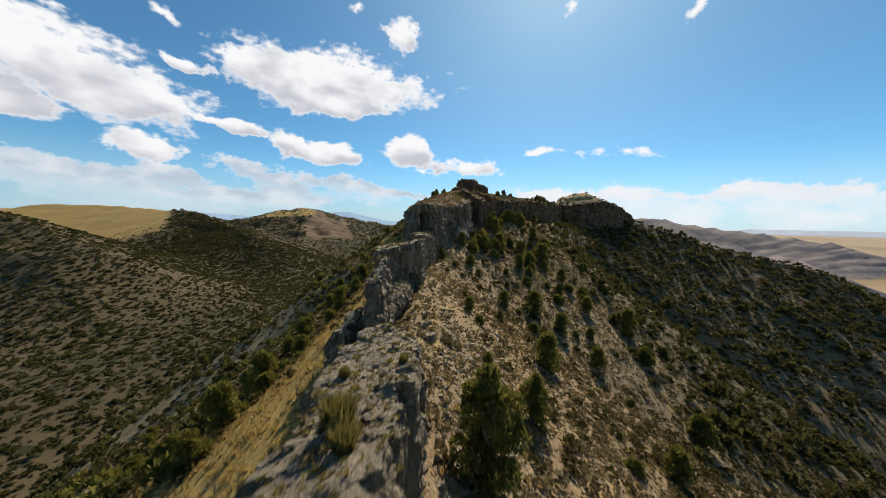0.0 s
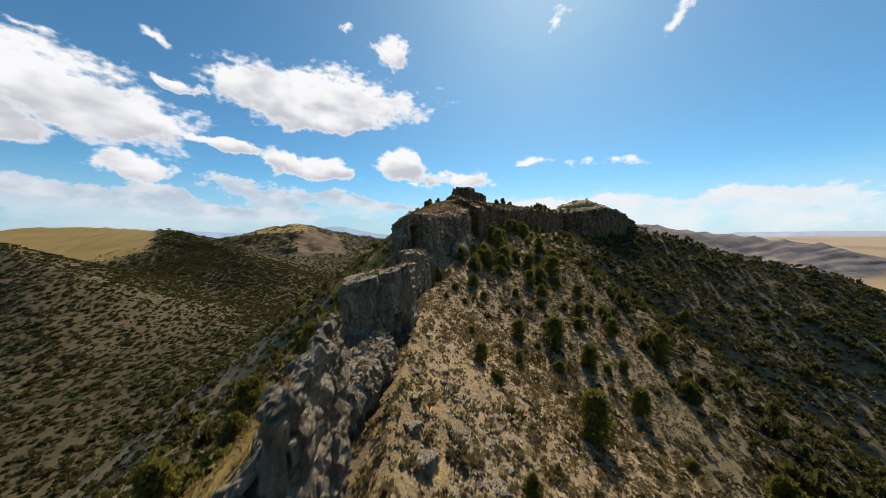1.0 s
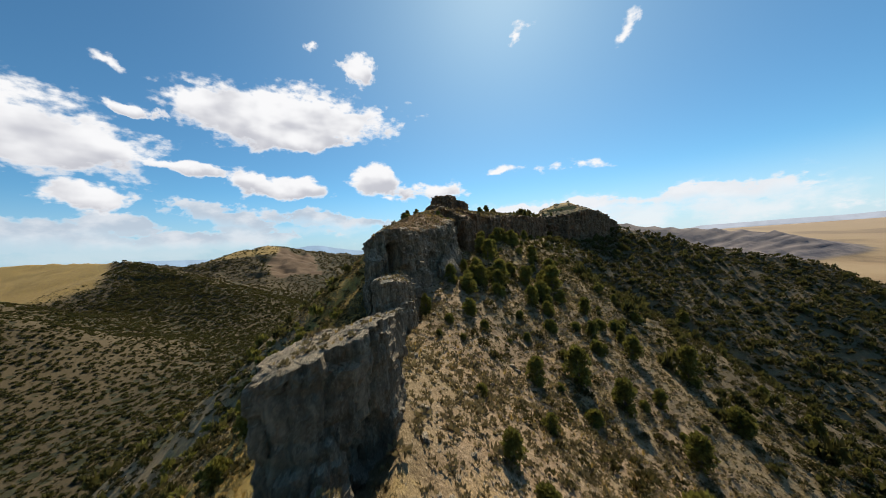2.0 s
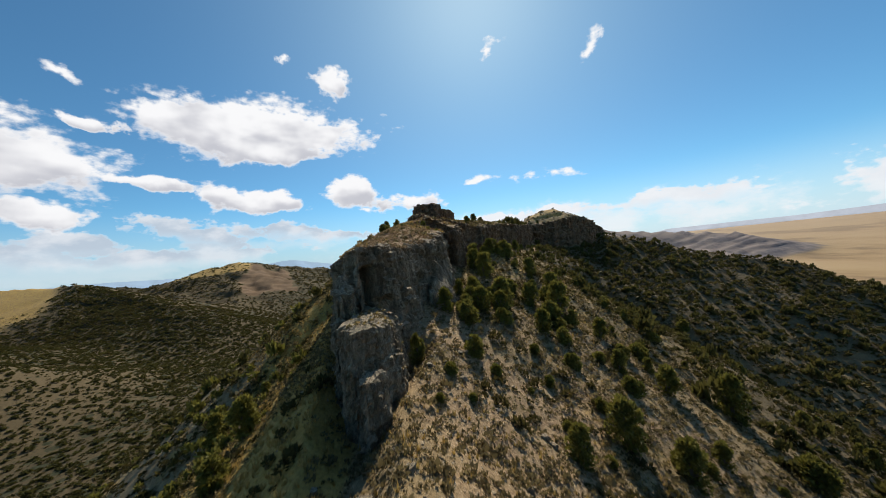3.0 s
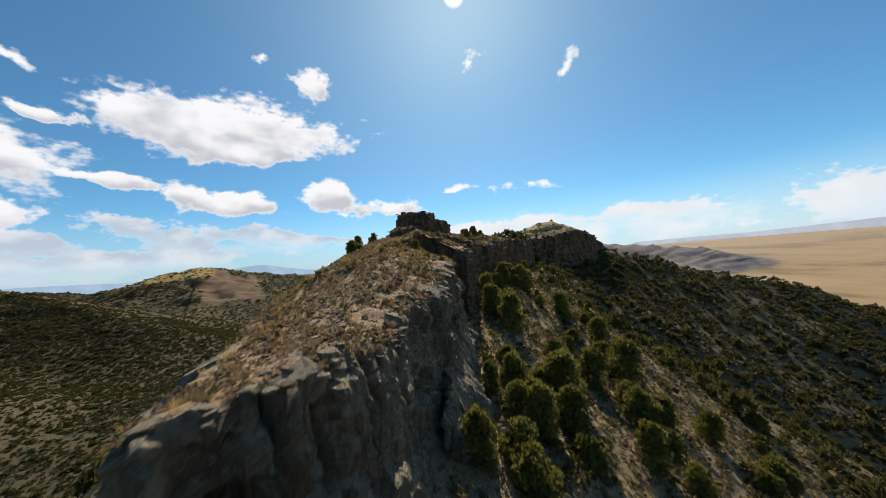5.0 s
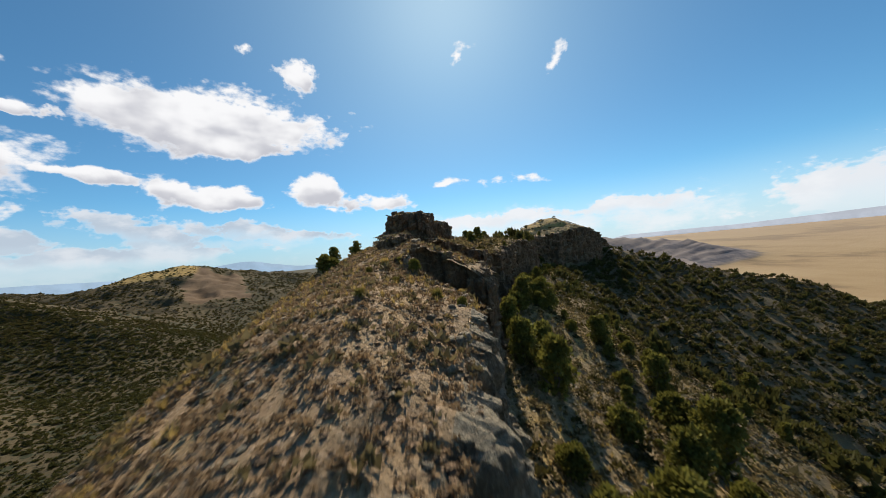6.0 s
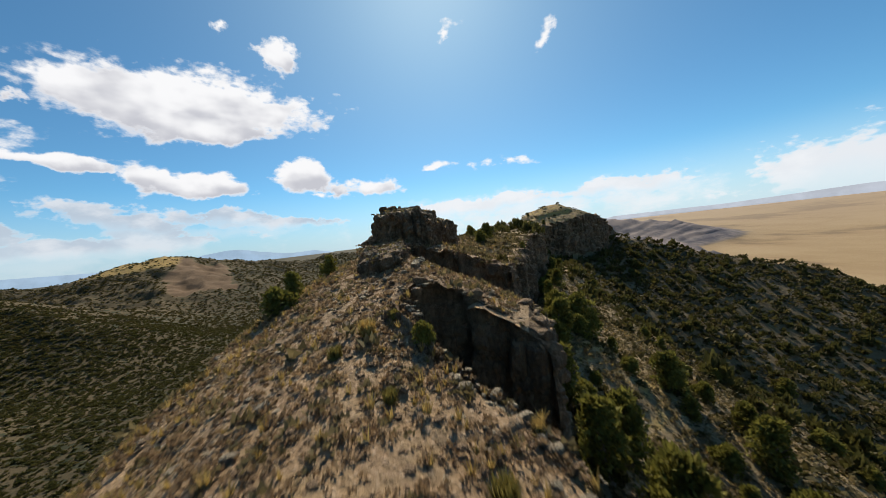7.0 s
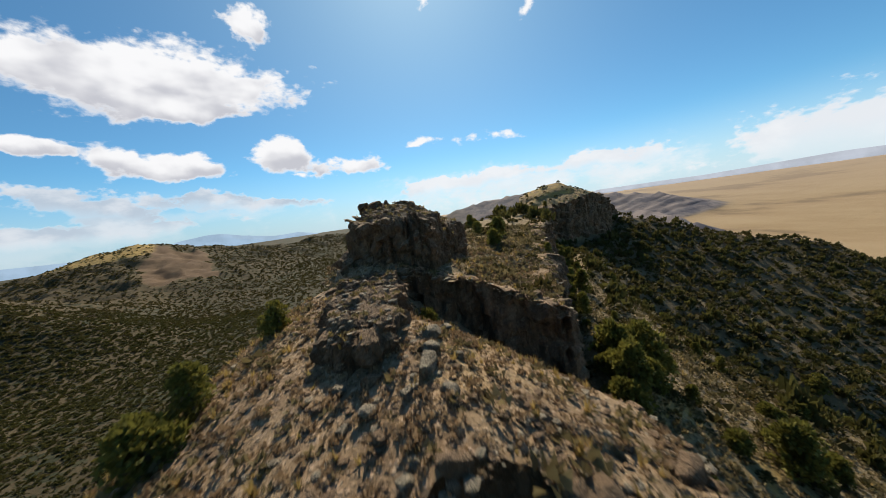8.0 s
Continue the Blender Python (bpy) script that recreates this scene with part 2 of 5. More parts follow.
ISLE_EAST = [(1700, 1560, -55), (1900, 1600, -38), (2050, 1640, -60)]

# the flat-topped crag: its edge, anticlockwise, and the line of its highest ground
CRAG_EDGE = [(-10.5, 104), (-11, 94), (-10.4, 84), (-9.2, 75), (-7.4, 67.5), (-5.0, 66.0), (-2.6, 67.6), (0.6, 71.8), (1.3, 76), (4.2, 81), (6.6, 86.4), (8.8, 91.6), (8.6, 95.0),
             (7.0, 98.0), (5.8, 101.0), (5.9, 103.0), (7.2, 103.2), (9.0, 101.3), (11.6, 99.0), (14.2, 103.0), (16.2, 107.5), (16.8, 112.0), (12, 122), (0, 126), (-6, 118)]
TERRACE_EDGE = [(2.2, 121.5), (4.6, 119.8), (8.0, 118.6), (12.2, 116.8), (17.4, 113.2), (20.4, 117.5), (24.2, 123), (29.6, 130.5), (38, 143.5), (50, 157), (63, 176), (72, 193), (78, 204), (64, 206), (40, 178), (22, 154), (8, 141), (2, 130)]
CAP_EDGE = [(70, 196), (80, 192.5), (92, 193.5), (104, 197.5), (116, 205), (126.5, 211.5), (128, 217), (112, 224), (92, 222), (74, 212)]
CREST_X = ((60, -4.0), (66, -3.5), (80, -1.0), (90, 0.5), (105, 2.5), (112, 4.0), (125, 8.0), (140, 18.0))
CREST_Z = ((60, 8.8), (66, 9.2), (75, 9.7), (80, 10.7), (90, 13.4), (100, 14.7), (105, 15.7), (112, 17.0), (120, 18.2), (140, 20.0))


def cones(x, y, line, fall):
    best = np.full(np.shape(x), -1e9)
    for a, b in zip(line, line[1:]):
        d, s = segment_distance(x, y, a, b)
        best = np.maximum(best, a[2] + s * (b[2] - a[2]) - fall * d)
    return best


def soft_max(values, width):
    top = np.maximum.reduce(values)
    return top + width * np.log(sum(np.exp((v - top) / width) for v in values))


def crag_top(x, y):
    cx, cz = np.interp(y, *zip(*CREST_X)), np.interp(y, *zip(*CREST_Z))
    right, left = np.maximum(x - cx, 0), np.maximum(cx - x, 0)
    z = cz - 0.27 * right - 0.12 * left - 0.026 * left ** 2
    ramp_down = step(y, 97, 102) * (step(x - 6, 0, 7) * 1.2 + step(x - 11, 0, 6) * np.clip((y - 101) / 10, 0, 1) * 3.4)
    tip = 0.1 * step(x, 8.2, 12.0) * step(y, 97, 99) * (1 - step(y, 108, 112)) - 1.3 * step(y, 98, 101) * step(x, 3, 7) * (1 - step(y, 112, 116))
    return z - ramp_down - tip - 2.2 * step(y, 107, 115) * step(x, 4, 13) + step(y, 98, 104) * 0.12 * right


def terrace_top(x, y):
    along = np.clip(((x - 5) * 70 + (y - 118) * 80) / (70 * 70 + 80 * 80), 0, 1)
    side = ((x - 5) * 80 - (y - 118) * 70) / 106.3
    spine = np.interp(along, (0, 0.02, 0.036, 0.06, 0.13, 0.25, 0.4, 0.7, 1), (16.6, 16.9, 18.8, 18.5, 17.7, 18.1, 18.5, 18.4, 18.2))
    knobs = 0.5 * fbm(x / 2.6, y / 2.6, octaves=3, seed=43)
    return spine - 0.29 * np.maximum(side - 0.5, 0) - 0.1 * np.maximum(side - 7, 0) + knobs


def cap_top(x, y):
    across, along = (x - 90.5) * np.where(x < 90.5, 0.34, 0.42), (y - 208) * np.where(y < 208, 0.62, 0.4)
    return 28.7 - np.sqrt(across ** 2 + along ** 2 + 0.5) + 0.9 * fbm(x / 5, y / 5, octaves=4, seed=41)


def lower_ground(x, y):
    near = soft_max([cones(x, y, RIDGE_EAST, 0.65), cones(x, y, RIDGE_WEST, 0.78), cones(x, y, SPUR_EAST, 0.62)], 0.8)
    # the slope runs up to the foot of the crag, with no trench
    crest_x, crest_z = np.interp(y, [p[1] for p in RIDGE_EAST], [p[0] for p in RIDGE_EAST]), np.interp(y, [p[1] for p in RIDGE_EAST], [p[2] for p in RIDGE_EAST])
    west = crest_x - x
    apron = crest_z + 0.25 * np.clip(west, 0, 6) - 300 * (1 - step(west, -0.6, 0.2) * (1 - step(west, 5.0, 7.0))) - 300 * ((y < 60) | (y > 116)) - 8 * (1 - step(y, 66, 71) * (1 - step(y, 108, 114)))
    near = np.maximum(near, apron)
    far = soft_max([cones(x, y, HILL_NEAR, 0.40), cones(x, y, HILL_DARK, 0.38), cones(x, y, HILL_SCAR, 0.32), cones(x, y, SCAR_SPUR, 0.42),
                    cones(x, y, BACK_HILL, 0.2), cones(x, y, SPUR_LOW, 0.5), cones(x, y, RANGE_EAST, 0.42), cones(x, y, ISLE_EAST, 0.3)], 6.0)
    r = np.hypot(x, y)
    east = step(x * 0.8 - y * 0.15, -200, 500)
    plain = np.interp(r, (0, 900, 1500, 2500, 4200, 9000), (-230, -215, -205, -150, -30, 60))
    valley = np.interp(r, (0, 300, 700, 1500, 2600, 4200, 9000), (-84, -80, -84, -75, -50, -20, 60))
    floor = east * plain + (1 - east) * valley
    gully = fbm(x / 95, y / 95, octaves=5, seed=3)
    folds = np.abs(fbm(x / 160 + 0.3 * gully, y / 160, octaves=4, seed=11))
    away = step(r, 130, 420)
    hills = soft_max([far, floor, near], 5.0 * away + 0.9)
    steep = step(hills - floor, 4, 60)
    ravines = np.abs(fbm(x / 62 + 0.5 * gully, y / 62, octaves=3, seed=17))
    z = hills + away * steep * (4 * gully - 9 * folds + 3 + (9 + 13 * step(r, 620, 900)) * (0.1 - ravines)) * (1 - 0.85 * rolling_zone(x, y)) * (1 - 1.2 * crown_zone(x, y))
    # a side ravine runs down the east slope
    along, across = (x - 78) * 0.64 - (y - 146) * 0.77, (x - 78) * 0.77 + (y - 146) * 0.64
    z = z - 9 * np.exp(-(across / np.where(across > 0, 12, 20)) ** 2) * step(along, -24, 0) * (1 - step(along, 120, 200))
    mid = step(r, 40, 160) * (1 - 0.4 * away)
    z = z + mid * 2.2 * fbm(x / 34, y / 34, octaves=4, seed=21)
    return z


def height(x, y):
    x, y = np.asarray(x, dtype=float), np.asarray(y, dtype=float)
    z = lower_ground(x, y)
    for edge, top, deep, count in ((CRAG_EDGE, crag_top, 3.0, 22), (TERRACE_EDGE, terrace_top, 2.6, 13), (CAP_EDGE, cap_top, 4.4, 7)):
        xs, ys = [p[0] for p in edge], [p[1] for p in edge]
        box = (x > min(xs) - 1) & (x < max(xs) + 1) & (y > min(ys) - 1) & (y < max(ys) + 1)
        if not box.any():
            continue
        bx, by = x[box], y[box]
        d = inside(bx, by, edge)
        lift = top(bx, by)
        # the cliffs bring their own rim, so the ground rises behind it
        near = np.minimum.reduce([segment_distance(bx, by, a, b)[0] for a, b in zip(edge[:count], edge[1:count])])
        inset = 0.75 + (deep - 0.75) * (1 - step(near, deep + 1, deep + 4))
        z[box] = np.maximum(z[box], z[box] + (lift - z[box]) * step(d, inset - 0.6, inset + 0.4))
    close = 1 - step(np.hypot(x, y - 60), 120, 260)
    z = z + close * (0.22 * fbm(x / 3.1, y / 3.1, octaves=4, seed=31) + 0.5 * fbm(x / 11, y / 11, octaves=2, seed=37))
    return z


def rooting(x, y):
    """The ground, or the top of a cliff's rim where that lies over it."""
    z = height(x, y)
    for edge, count, top, wide in ((CRAG_EDGE, 22, crag_top, 4.0), (TERRACE_EDGE, 13, terrace_top, 4.0), (CAP_EDGE, 7, cap_top, 5.5)):
        d = inside(x, y, edge)
        near = np.minimum.reduce([segment_distance(x, y, a, b)[0] for a, b in zip(edge[:count], edge[1:count])])
        z = np.where((d > 0.4) & (near < wide), np.maximum(z, top(x, y) + 0.1), z)
    return z


# ---- materials ----
def material(name, roughness=0.9):
    m = bpy.data.materials.new(name)
    m.use_nodes = True
    tree = m.node_tree
    shader = tree.nodes["Principled BSDF"]
    shader.inputs["Roughness"].default_value = roughness
    shader.inputs["Specular IOR Level"].default_value = 0.25
    return m, tree, shader


def noise_tex(tree, scale, detail=6.0, rough=0.6, vector=None):
    n = tree.nodes.new("ShaderNodeTexNoise")
    n.inputs["Scale"].default_value, n.inputs["Detail"].default_value, n.inputs["Roughness"].default_value = scale, detail, rough
    if vector is not None:
        tree.links.new(vector, n.inputs["Vector"])
    return n.outputs[0]


def bump(tree, shader, value, strength, distance):
    b = tree.nodes.new("ShaderNodeBump")
    b.inputs["Strength"].default_value, b.inputs["Distance"].default_value = strength, distance
    tree.links.new(value, b.inputs["Height"])
    tree.links.new(b.outputs[0], shader.inputs["Normal"])
    return b


def ground_material():
    m, tree, shader = material("dry_ground", 0.95)
    at = tree.nodes.new("ShaderNodeNewGeometry").outputs["Position"]
    zone = tree.nodes.new("ShaderNodeAttribute")
    zone.attribute_name = "zone"
    parts = tree.nodes.new("ShaderNodeSeparateColor")
    tree.links.new(zone.outputs["Color"], parts.inputs[0])
    golden, brush, bare = parts.outputs
    flat = tree.nodes.new("ShaderNodeAttribute")
    flat.attribute_name = "plain"
    plain = flat.outputs["Fac"]
    wide = noise_tex(tree, 0.035, 5, 0.6, at)
    middle = noise_tex(tree, 0.45, 6, 0.65, at)
    fine = noise_tex(tree, 4.0, 8, 0.7, at)
    pebble = tree.nodes.new("ShaderNodeTexVoronoi")
    pebble.inputs["Scale"].default_value = 6.5
    tree.links.new(at, pebble.inputs["Vector"])
    shade_of = tree.nodes.new("ShaderNodeSeparateColor")
    tree.links.new(pebble.outputs["Color"], shade_of.inputs[0])
    round_stone = ramp(tree, pebble.outputs["Distance"], 0.2, 0.55, 1.0, 0.0)
    fine = math_node(tree, "ADD", fine, math_node(tree, "MULTIPLY", math_node(tree, "SUBTRACT", shade_of.outputs[0], 0.5), math_node(tree, "MULTIPLY", round_stone, 0.26)))
    soil = mix_colour(tree, ramp(tree, middle, 0.3, 0.7), (0.178, 0.124, 0.061), (0.290, 0.214, 0.120))
    soil = mix_colour(tree, ramp(tree, wide, 0.4, 0.65), soil, (0.225, 0.162, 0.085))
    soil = mix_colour(tree, ramp(tree, fine, 0.52, 0.72), soil, (0.385, 0.298, 0.183))
    soil = mix_colour(tree, ramp(tree, fine, 0.47, 0.28), soil, (0.075, 0.048, 0.022))
    straw = mix_colour(tree, ramp(tree, middle, 0.3, 0.7), (0.36, 0.222, 0.048), (0.45, 0.305, 0.092))
    straw = mix_colour(tree, ramp(tree, fine, 0.35, 0.6, 0.5, 0.0), straw, (0.14, 0.09, 0.032))
    ground = mix_colour(tree, ramp(tree, math_node(tree, "ADD", golden, math_node(tree, "MULTIPLY", math_node(tree, "SUBTRACT", middle, 0.5), 0.8)), 0.35, 0.65), soil, straw)
    stony = tree.nodes.new("ShaderNodeAttribute")
    stony.attribute_name = "stony"
    gravel = mix_colour(tree, ramp(tree, middle, 0.3, 0.7), (0.248, 0.160, 0.092), (0.370, 0.254, 0.153))
    gravel = mix_colour(tree, ramp(tree, fine, 0.5, 0.68), gravel, (0.50, 0.355, 0.245))
    gravel = mix_colour(tree, ramp(tree, fine, 0.45, 0.3), gravel, (0.09, 0.06, 0.032))
    ground = mix_colour(tree, math_node(tree, "MULTIPLY", stony.outputs["Fac"], ramp(tree, middle, 0.25, 0.6, 1.0, 0.7)), ground, gravel)
    scar = mix_colour(tree, ramp(tree, wide, 0.35, 0.65), (0.105, 0.064, 0.036), (0.150, 0.096, 0.056))
    ground = mix_colour(tree, bare, ground, scar)
    # ground turns darker brown where the brush mask rises
    ground = mix_colour(tree, math_node(tree, "MULTIPLY", ramp(tree, brush, 0.02, 0.22), 0.92), ground, mix_colour(tree, ramp(tree, math_node(tree, "ADD", brush, math_node(tree, "MULTIPLY", math_node(tree, "SUBTRACT", wide, 0.5), 0.9)), 0.2, 0.8), (0.075, 0.056, 0.028), (0.040, 0.031, 0.014)))
    # far brush as dark tufts that merge into cover
    dots = tree.nodes.new("ShaderNodeTexVoronoi")
    dots.inputs["Scale"].default_value = 0.125
    tree.links.new(at, dots.inputs["Vector"])
    size = math_node(tree, "ADD", math_node(tree, "MULTIPLY", noise_tex(tree, 0.012, 4, 0.6, at), 0.40), math_node(tree, "MULTIPLY", brush, 0.42))
    tuft = ramp(tree, math_node(tree, "SUBTRACT", size, dots.outputs["Distance"]), 0.0, 0.1)
    leaf = mix_colour(tree, dots.outputs["Color"], (0.018, 0.022, 0.008), (0.04, 0.04, 0.018))
    ground = mix_colour(tree, math_node(tree, "MULTIPLY", tuft, ramp(tree, brush, 0.05, 0.3)), ground, leaf)
    small_dots = tree.nodes.new("ShaderNodeTexVoronoi")
    small_dots.inputs["Scale"].default_value = 0.37
    tree.links.new(at, small_dots.inputs["Vector"])
    small = ramp(tree, math_node(tree, "SUBTRACT", math_node(tree, "MULTIPLY", size, 0.8), small_dots.outputs["Distance"]), 0.0, 0.14)
    ground = mix_colour(tree, math_node(tree, "MULTIPLY", small, ramp(tree, brush, 0.05, 0.3, 0.0, 0.8)), ground, (0.035, 0.032, 0.016))
    # the plain: bands of paler and redder grass
    bands = tree.nodes.new("ShaderNodeMapping")
    bands.inputs["Scale"].default_value = (0.0034, 0.0016, 0.001)
    tree.links.new(at, bands.inputs[0])
    band = noise_tex(tree, 1.0, 6, 0.6, bands.outputs[0])
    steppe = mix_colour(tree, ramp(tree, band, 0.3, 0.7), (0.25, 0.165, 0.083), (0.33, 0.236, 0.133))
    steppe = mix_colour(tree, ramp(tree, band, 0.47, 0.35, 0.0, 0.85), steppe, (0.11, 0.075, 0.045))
    # paler with distance: aerial haze put into the grass colour
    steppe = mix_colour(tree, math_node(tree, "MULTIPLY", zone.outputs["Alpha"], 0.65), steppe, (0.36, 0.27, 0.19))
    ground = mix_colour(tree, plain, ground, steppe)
    # far ranges beyond the plain: bare slopes, mauve-grey haze put into the colour
    range_haze = tree.nodes.new("ShaderNodeAttribute")
    range_haze.attribute_name = "mauve"
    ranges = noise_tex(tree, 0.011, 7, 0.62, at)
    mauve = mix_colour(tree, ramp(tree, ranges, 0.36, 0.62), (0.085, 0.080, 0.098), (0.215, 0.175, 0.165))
    ground = mix_colour(tree, range_haze.outputs["Fac"], ground, mauve)
    tree.links.new(ground, shader.inputs["Base Color"])
    relief = math_node(tree, "ADD", fine, math_node(tree, "MULTIPLY", round_stone, 0.25))
    bump(tree, shader, relief, 0.9, 0.18)
    return m


def rock_material(name, dark, light, tint):
    m, tree, shader = material(name, 0.9)
    at = tree.nodes.new("ShaderNodeNewGeometry").outputs["Position"]
    tall = tree.nodes.new("ShaderNodeMapping")
    tall.inputs["Scale"].default_value = (1.0, 1.0, 0.22)
    tree.links.new(at, tall.inputs[0])
    streak = noise_tex(tree, 0.9, 6, 0.65, tall.outputs[0])
    blot = noise_tex(tree, 0.5, 5, 0.6, at)
    grain = noise_tex(tree, 7.0, 8, 0.72, at)
    colour = mix_colour(tree, ramp(tree, streak, 0.32, 0.68), dark, light)
    colour = mix_colour(tree, ramp(tree, blot, 0.5, 0.72, 0.0, 0.4), colour, tint)
    colour = mix_colour(tree, ramp(tree, grain, 0.5, 0.75, 0.0, 0.6), colour, [min(1, c * 1.45) for c in light])
    colour = mix_colour(tree, ramp(tree, grain, 0.45, 0.25, 0.0, 0.75), colour, [c * 0.45 for c in dark])
    cracks = tree.nodes.new("ShaderNodeTexVoronoi")
    cracks.feature = "DISTANCE_TO_EDGE"
    cracks.inputs["Scale"].default_value = 0.8
    warp = tree.nodes.new("ShaderNodeVectorMath")
    warp.operation = "MULTIPLY_ADD"
    shift = tree.nodes.new("ShaderNodeTexNoise")
    shift.inputs["Scale"].default_value = 1.3
    tree.links.new(at, shift.inputs["Vector"])
    tree.links.new(shift.outputs["Color"], warp.inputs[0])
    warp.inputs[1].default_value = (0.9, 0.9, 0.9)
    tree.links.new(tall.outputs[0], warp.inputs[2])
    tree.links.new(warp.outputs[0], cracks.inputs["Vector"])
    gap = ramp(tree, cracks.outputs["Distance"], 0.0, 0.05, 1.0, 0.0)
    colour = mix_colour(tree, math_node(tree, "MULTIPLY", gap, 0.3), colour, [c * 0.35 for c in dark])
    chips = tree.nodes.new("ShaderNodeTexVoronoi")
    chips.inputs["Scale"].default_value = 3.2
    tree.links.new(warp.outputs[0], chips.inputs["Vector"])
    pits = noise_tex(tree, 22.0, 5, 0.7, at)
    colour = mix_colour(tree, ramp(tree, chips.outputs["Distance"], 0.35, 0.75, 0.0, 0.4), colour, [c * 0.5 for c in dark])
    colour = mix_colour(tree, ramp(tree, pits, 0.56, 0.7, 0.0, 0.55), colour, [min(1, c * 1.7) for c in light])
    colour = mix_colour(tree, ramp(tree, pits, 0.42, 0.3, 0.0, 0.6), colour, [c * 0.4 for c in dark])
    # gravel lies on what faces up, with sunlit brightness painted into its colour
    facing = tree.nodes.new("ShaderNodeSeparateXYZ")
    tree.links.new(tree.nodes.new("ShaderNodeNewGeometry").outputs["Normal"], facing.inputs[0])
    up_facing = math_node(tree, "ADD", facing.outputs[2], math_node(tree, "MULTIPLY", math_node(tree, "SUBTRACT", blot, 0.5), 0.5))
    pale_top = mix_colour(tree, ramp(tree, grain, 0.35, 0.65), [c * 0.8 for c in light], [min(1, c * 1.4) for c in light])
    pale_top = mix_colour(tree, ramp(tree, pits, 0.47, 0.36, 0.0, 0.8), pale_top, (0.05, 0.037, 0.022))
    pale_top = mix_colour(tree, ramp(tree, pits, 0.57, 0.66, 0.0, 0.7), pale_top, [min(1, c * 2.0) for c in light])
    colour = mix_colour(tree, ramp(tree, up_facing, 0.6, 0.92, 0.0, 0.85), colour, pale_top)
    tree.links.new(colour, shader.inputs["Base Color"])
    rise = math_node(tree, "ADD", grain, math_node(tree, "MULTIPLY", streak, 0.6))
    rise = math_node(tree, "SUBTRACT", rise, math_node(tree, "MULTIPLY", gap, 0.25))
    rise = math_node(tree, "SUBTRACT", rise, math_node(tree, "MULTIPLY", chips.outputs["Distance"], 0.45))
    rise = math_node(tree, "ADD", rise, math_node(tree, "MULTIPLY", pits, 0.25))
    bump(tree, shader, rise, 1.0, 0.3)
    return m


def leaf_material(name, dark, light, spread=0.5):
    m, tree, shader = material(name, 0.75)
    geo = tree.nodes.new("ShaderNodeNewGeometry")
    info = tree.nodes.new("ShaderNodeObjectInfo")
    mixed = mix_colour(tree, geo.outputs["Random Per Island"], dark, light)
    patch = noise_tex(tree, 0.6, 4, 0.6, geo.outputs["Position"])
    mixed = mix_colour(tree, ramp(tree, patch, 0.4, 0.7, 0.0, spread), mixed, [c * 0.55 for c in dark])
    mixed = mix_colour(tree, math_node(tree, "MULTIPLY", info.outputs["Random"], 0.35), mixed, light)
    tree.links.new(mixed, shader.inputs["Base Color"])
    clear = tree.nodes.new("ShaderNodeBsdfTranslucent")
    tree.links.new(mixed, clear.inputs[0])
    blend = tree.nodes.new("ShaderNodeMixShader")
    blend.inputs[0].default_value = 0.38
    out = tree.nodes["Material Output"]
    tree.links.new(shader.outputs[0], blend.inputs[1])
    tree.links.new(clear.outputs[0], blend.inputs[2])
    tree.links.new(blend.outputs[0], out.inputs[0])
    return m


def haze_glow_material(name, colour, strength):
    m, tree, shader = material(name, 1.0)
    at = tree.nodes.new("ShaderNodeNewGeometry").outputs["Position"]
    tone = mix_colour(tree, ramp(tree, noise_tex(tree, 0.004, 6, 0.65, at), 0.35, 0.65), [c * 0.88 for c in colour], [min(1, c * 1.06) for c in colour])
    # black base: the surface glows by itself in the colour of distant haze
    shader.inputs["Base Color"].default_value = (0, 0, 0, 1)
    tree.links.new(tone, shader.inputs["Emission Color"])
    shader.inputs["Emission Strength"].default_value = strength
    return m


GROUND = ground_material()
GREY_ROCK = rock_material("weathered_limestone", (0.116, 0.088, 0.056), (0.350, 0.288, 0.206), (0.20, 0.14, 0.075))
BROWN_ROCK = rock_material("brown_caprock", (0.108, 0.066, 0.037), (0.265, 0.176, 0.107), (0.20, 0.104, 0.048))
JUNIPER_LEAF = leaf_material("juniper_scales", (0.078, 0.078, 0.015), (0.235, 0.212, 0.047))
BRUSH_LEAF = leaf_material("sagebrush_leaves", (0.095, 0.074, 0.033), (0.245, 0.190, 0.092))
SHRUB_LEAF = leaf_material("dark_shrub_leaves", (0.034, 0.030, 0.008), (0.098, 0.079, 0.026))
SCRUB_LEAF = leaf_material("dark_scrub_leaves", (0.038, 0.039, 0.010), (0.110, 0.098, 0.028))
GRASS_LEAF = leaf_material("dry_grass_blades", (0.30, 0.195, 0.055), (0.50, 0.36, 0.13))
BARK, bark_tree, bark_shader = material("grey_bark", 0.95)
tree_tone = mix_colour(bark_tree, noise_tex(bark_tree, 9, 6, 0.7), (0.07, 0.05, 0.035), (0.22, 0.18, 0.14))
bark_tree.links.new(tree_tone, bark_shader.inputs["Base Color"])
OLIVE_LEAF = leaf_material("olive_grass_blades", (0.11, 0.095, 0.022), (0.27, 0.215, 0.06), 0.25)
TAN_LEAF = leaf_material("tan_bunch_leaves", (0.175, 0.112, 0.062), (0.37, 0.258, 0.150), 0.35)
# no lamps: haze over the far ranges is put in as emission
FAR_MAUVE_HAZE = haze_glow_material("mauve_haze_glow", (0.50, 0.54, 0.62), 1.0)
FAR_BLUE_HAZE = haze_glow_material("blue_haze_glow", (0.36, 0.50, 0.66), 1.0)


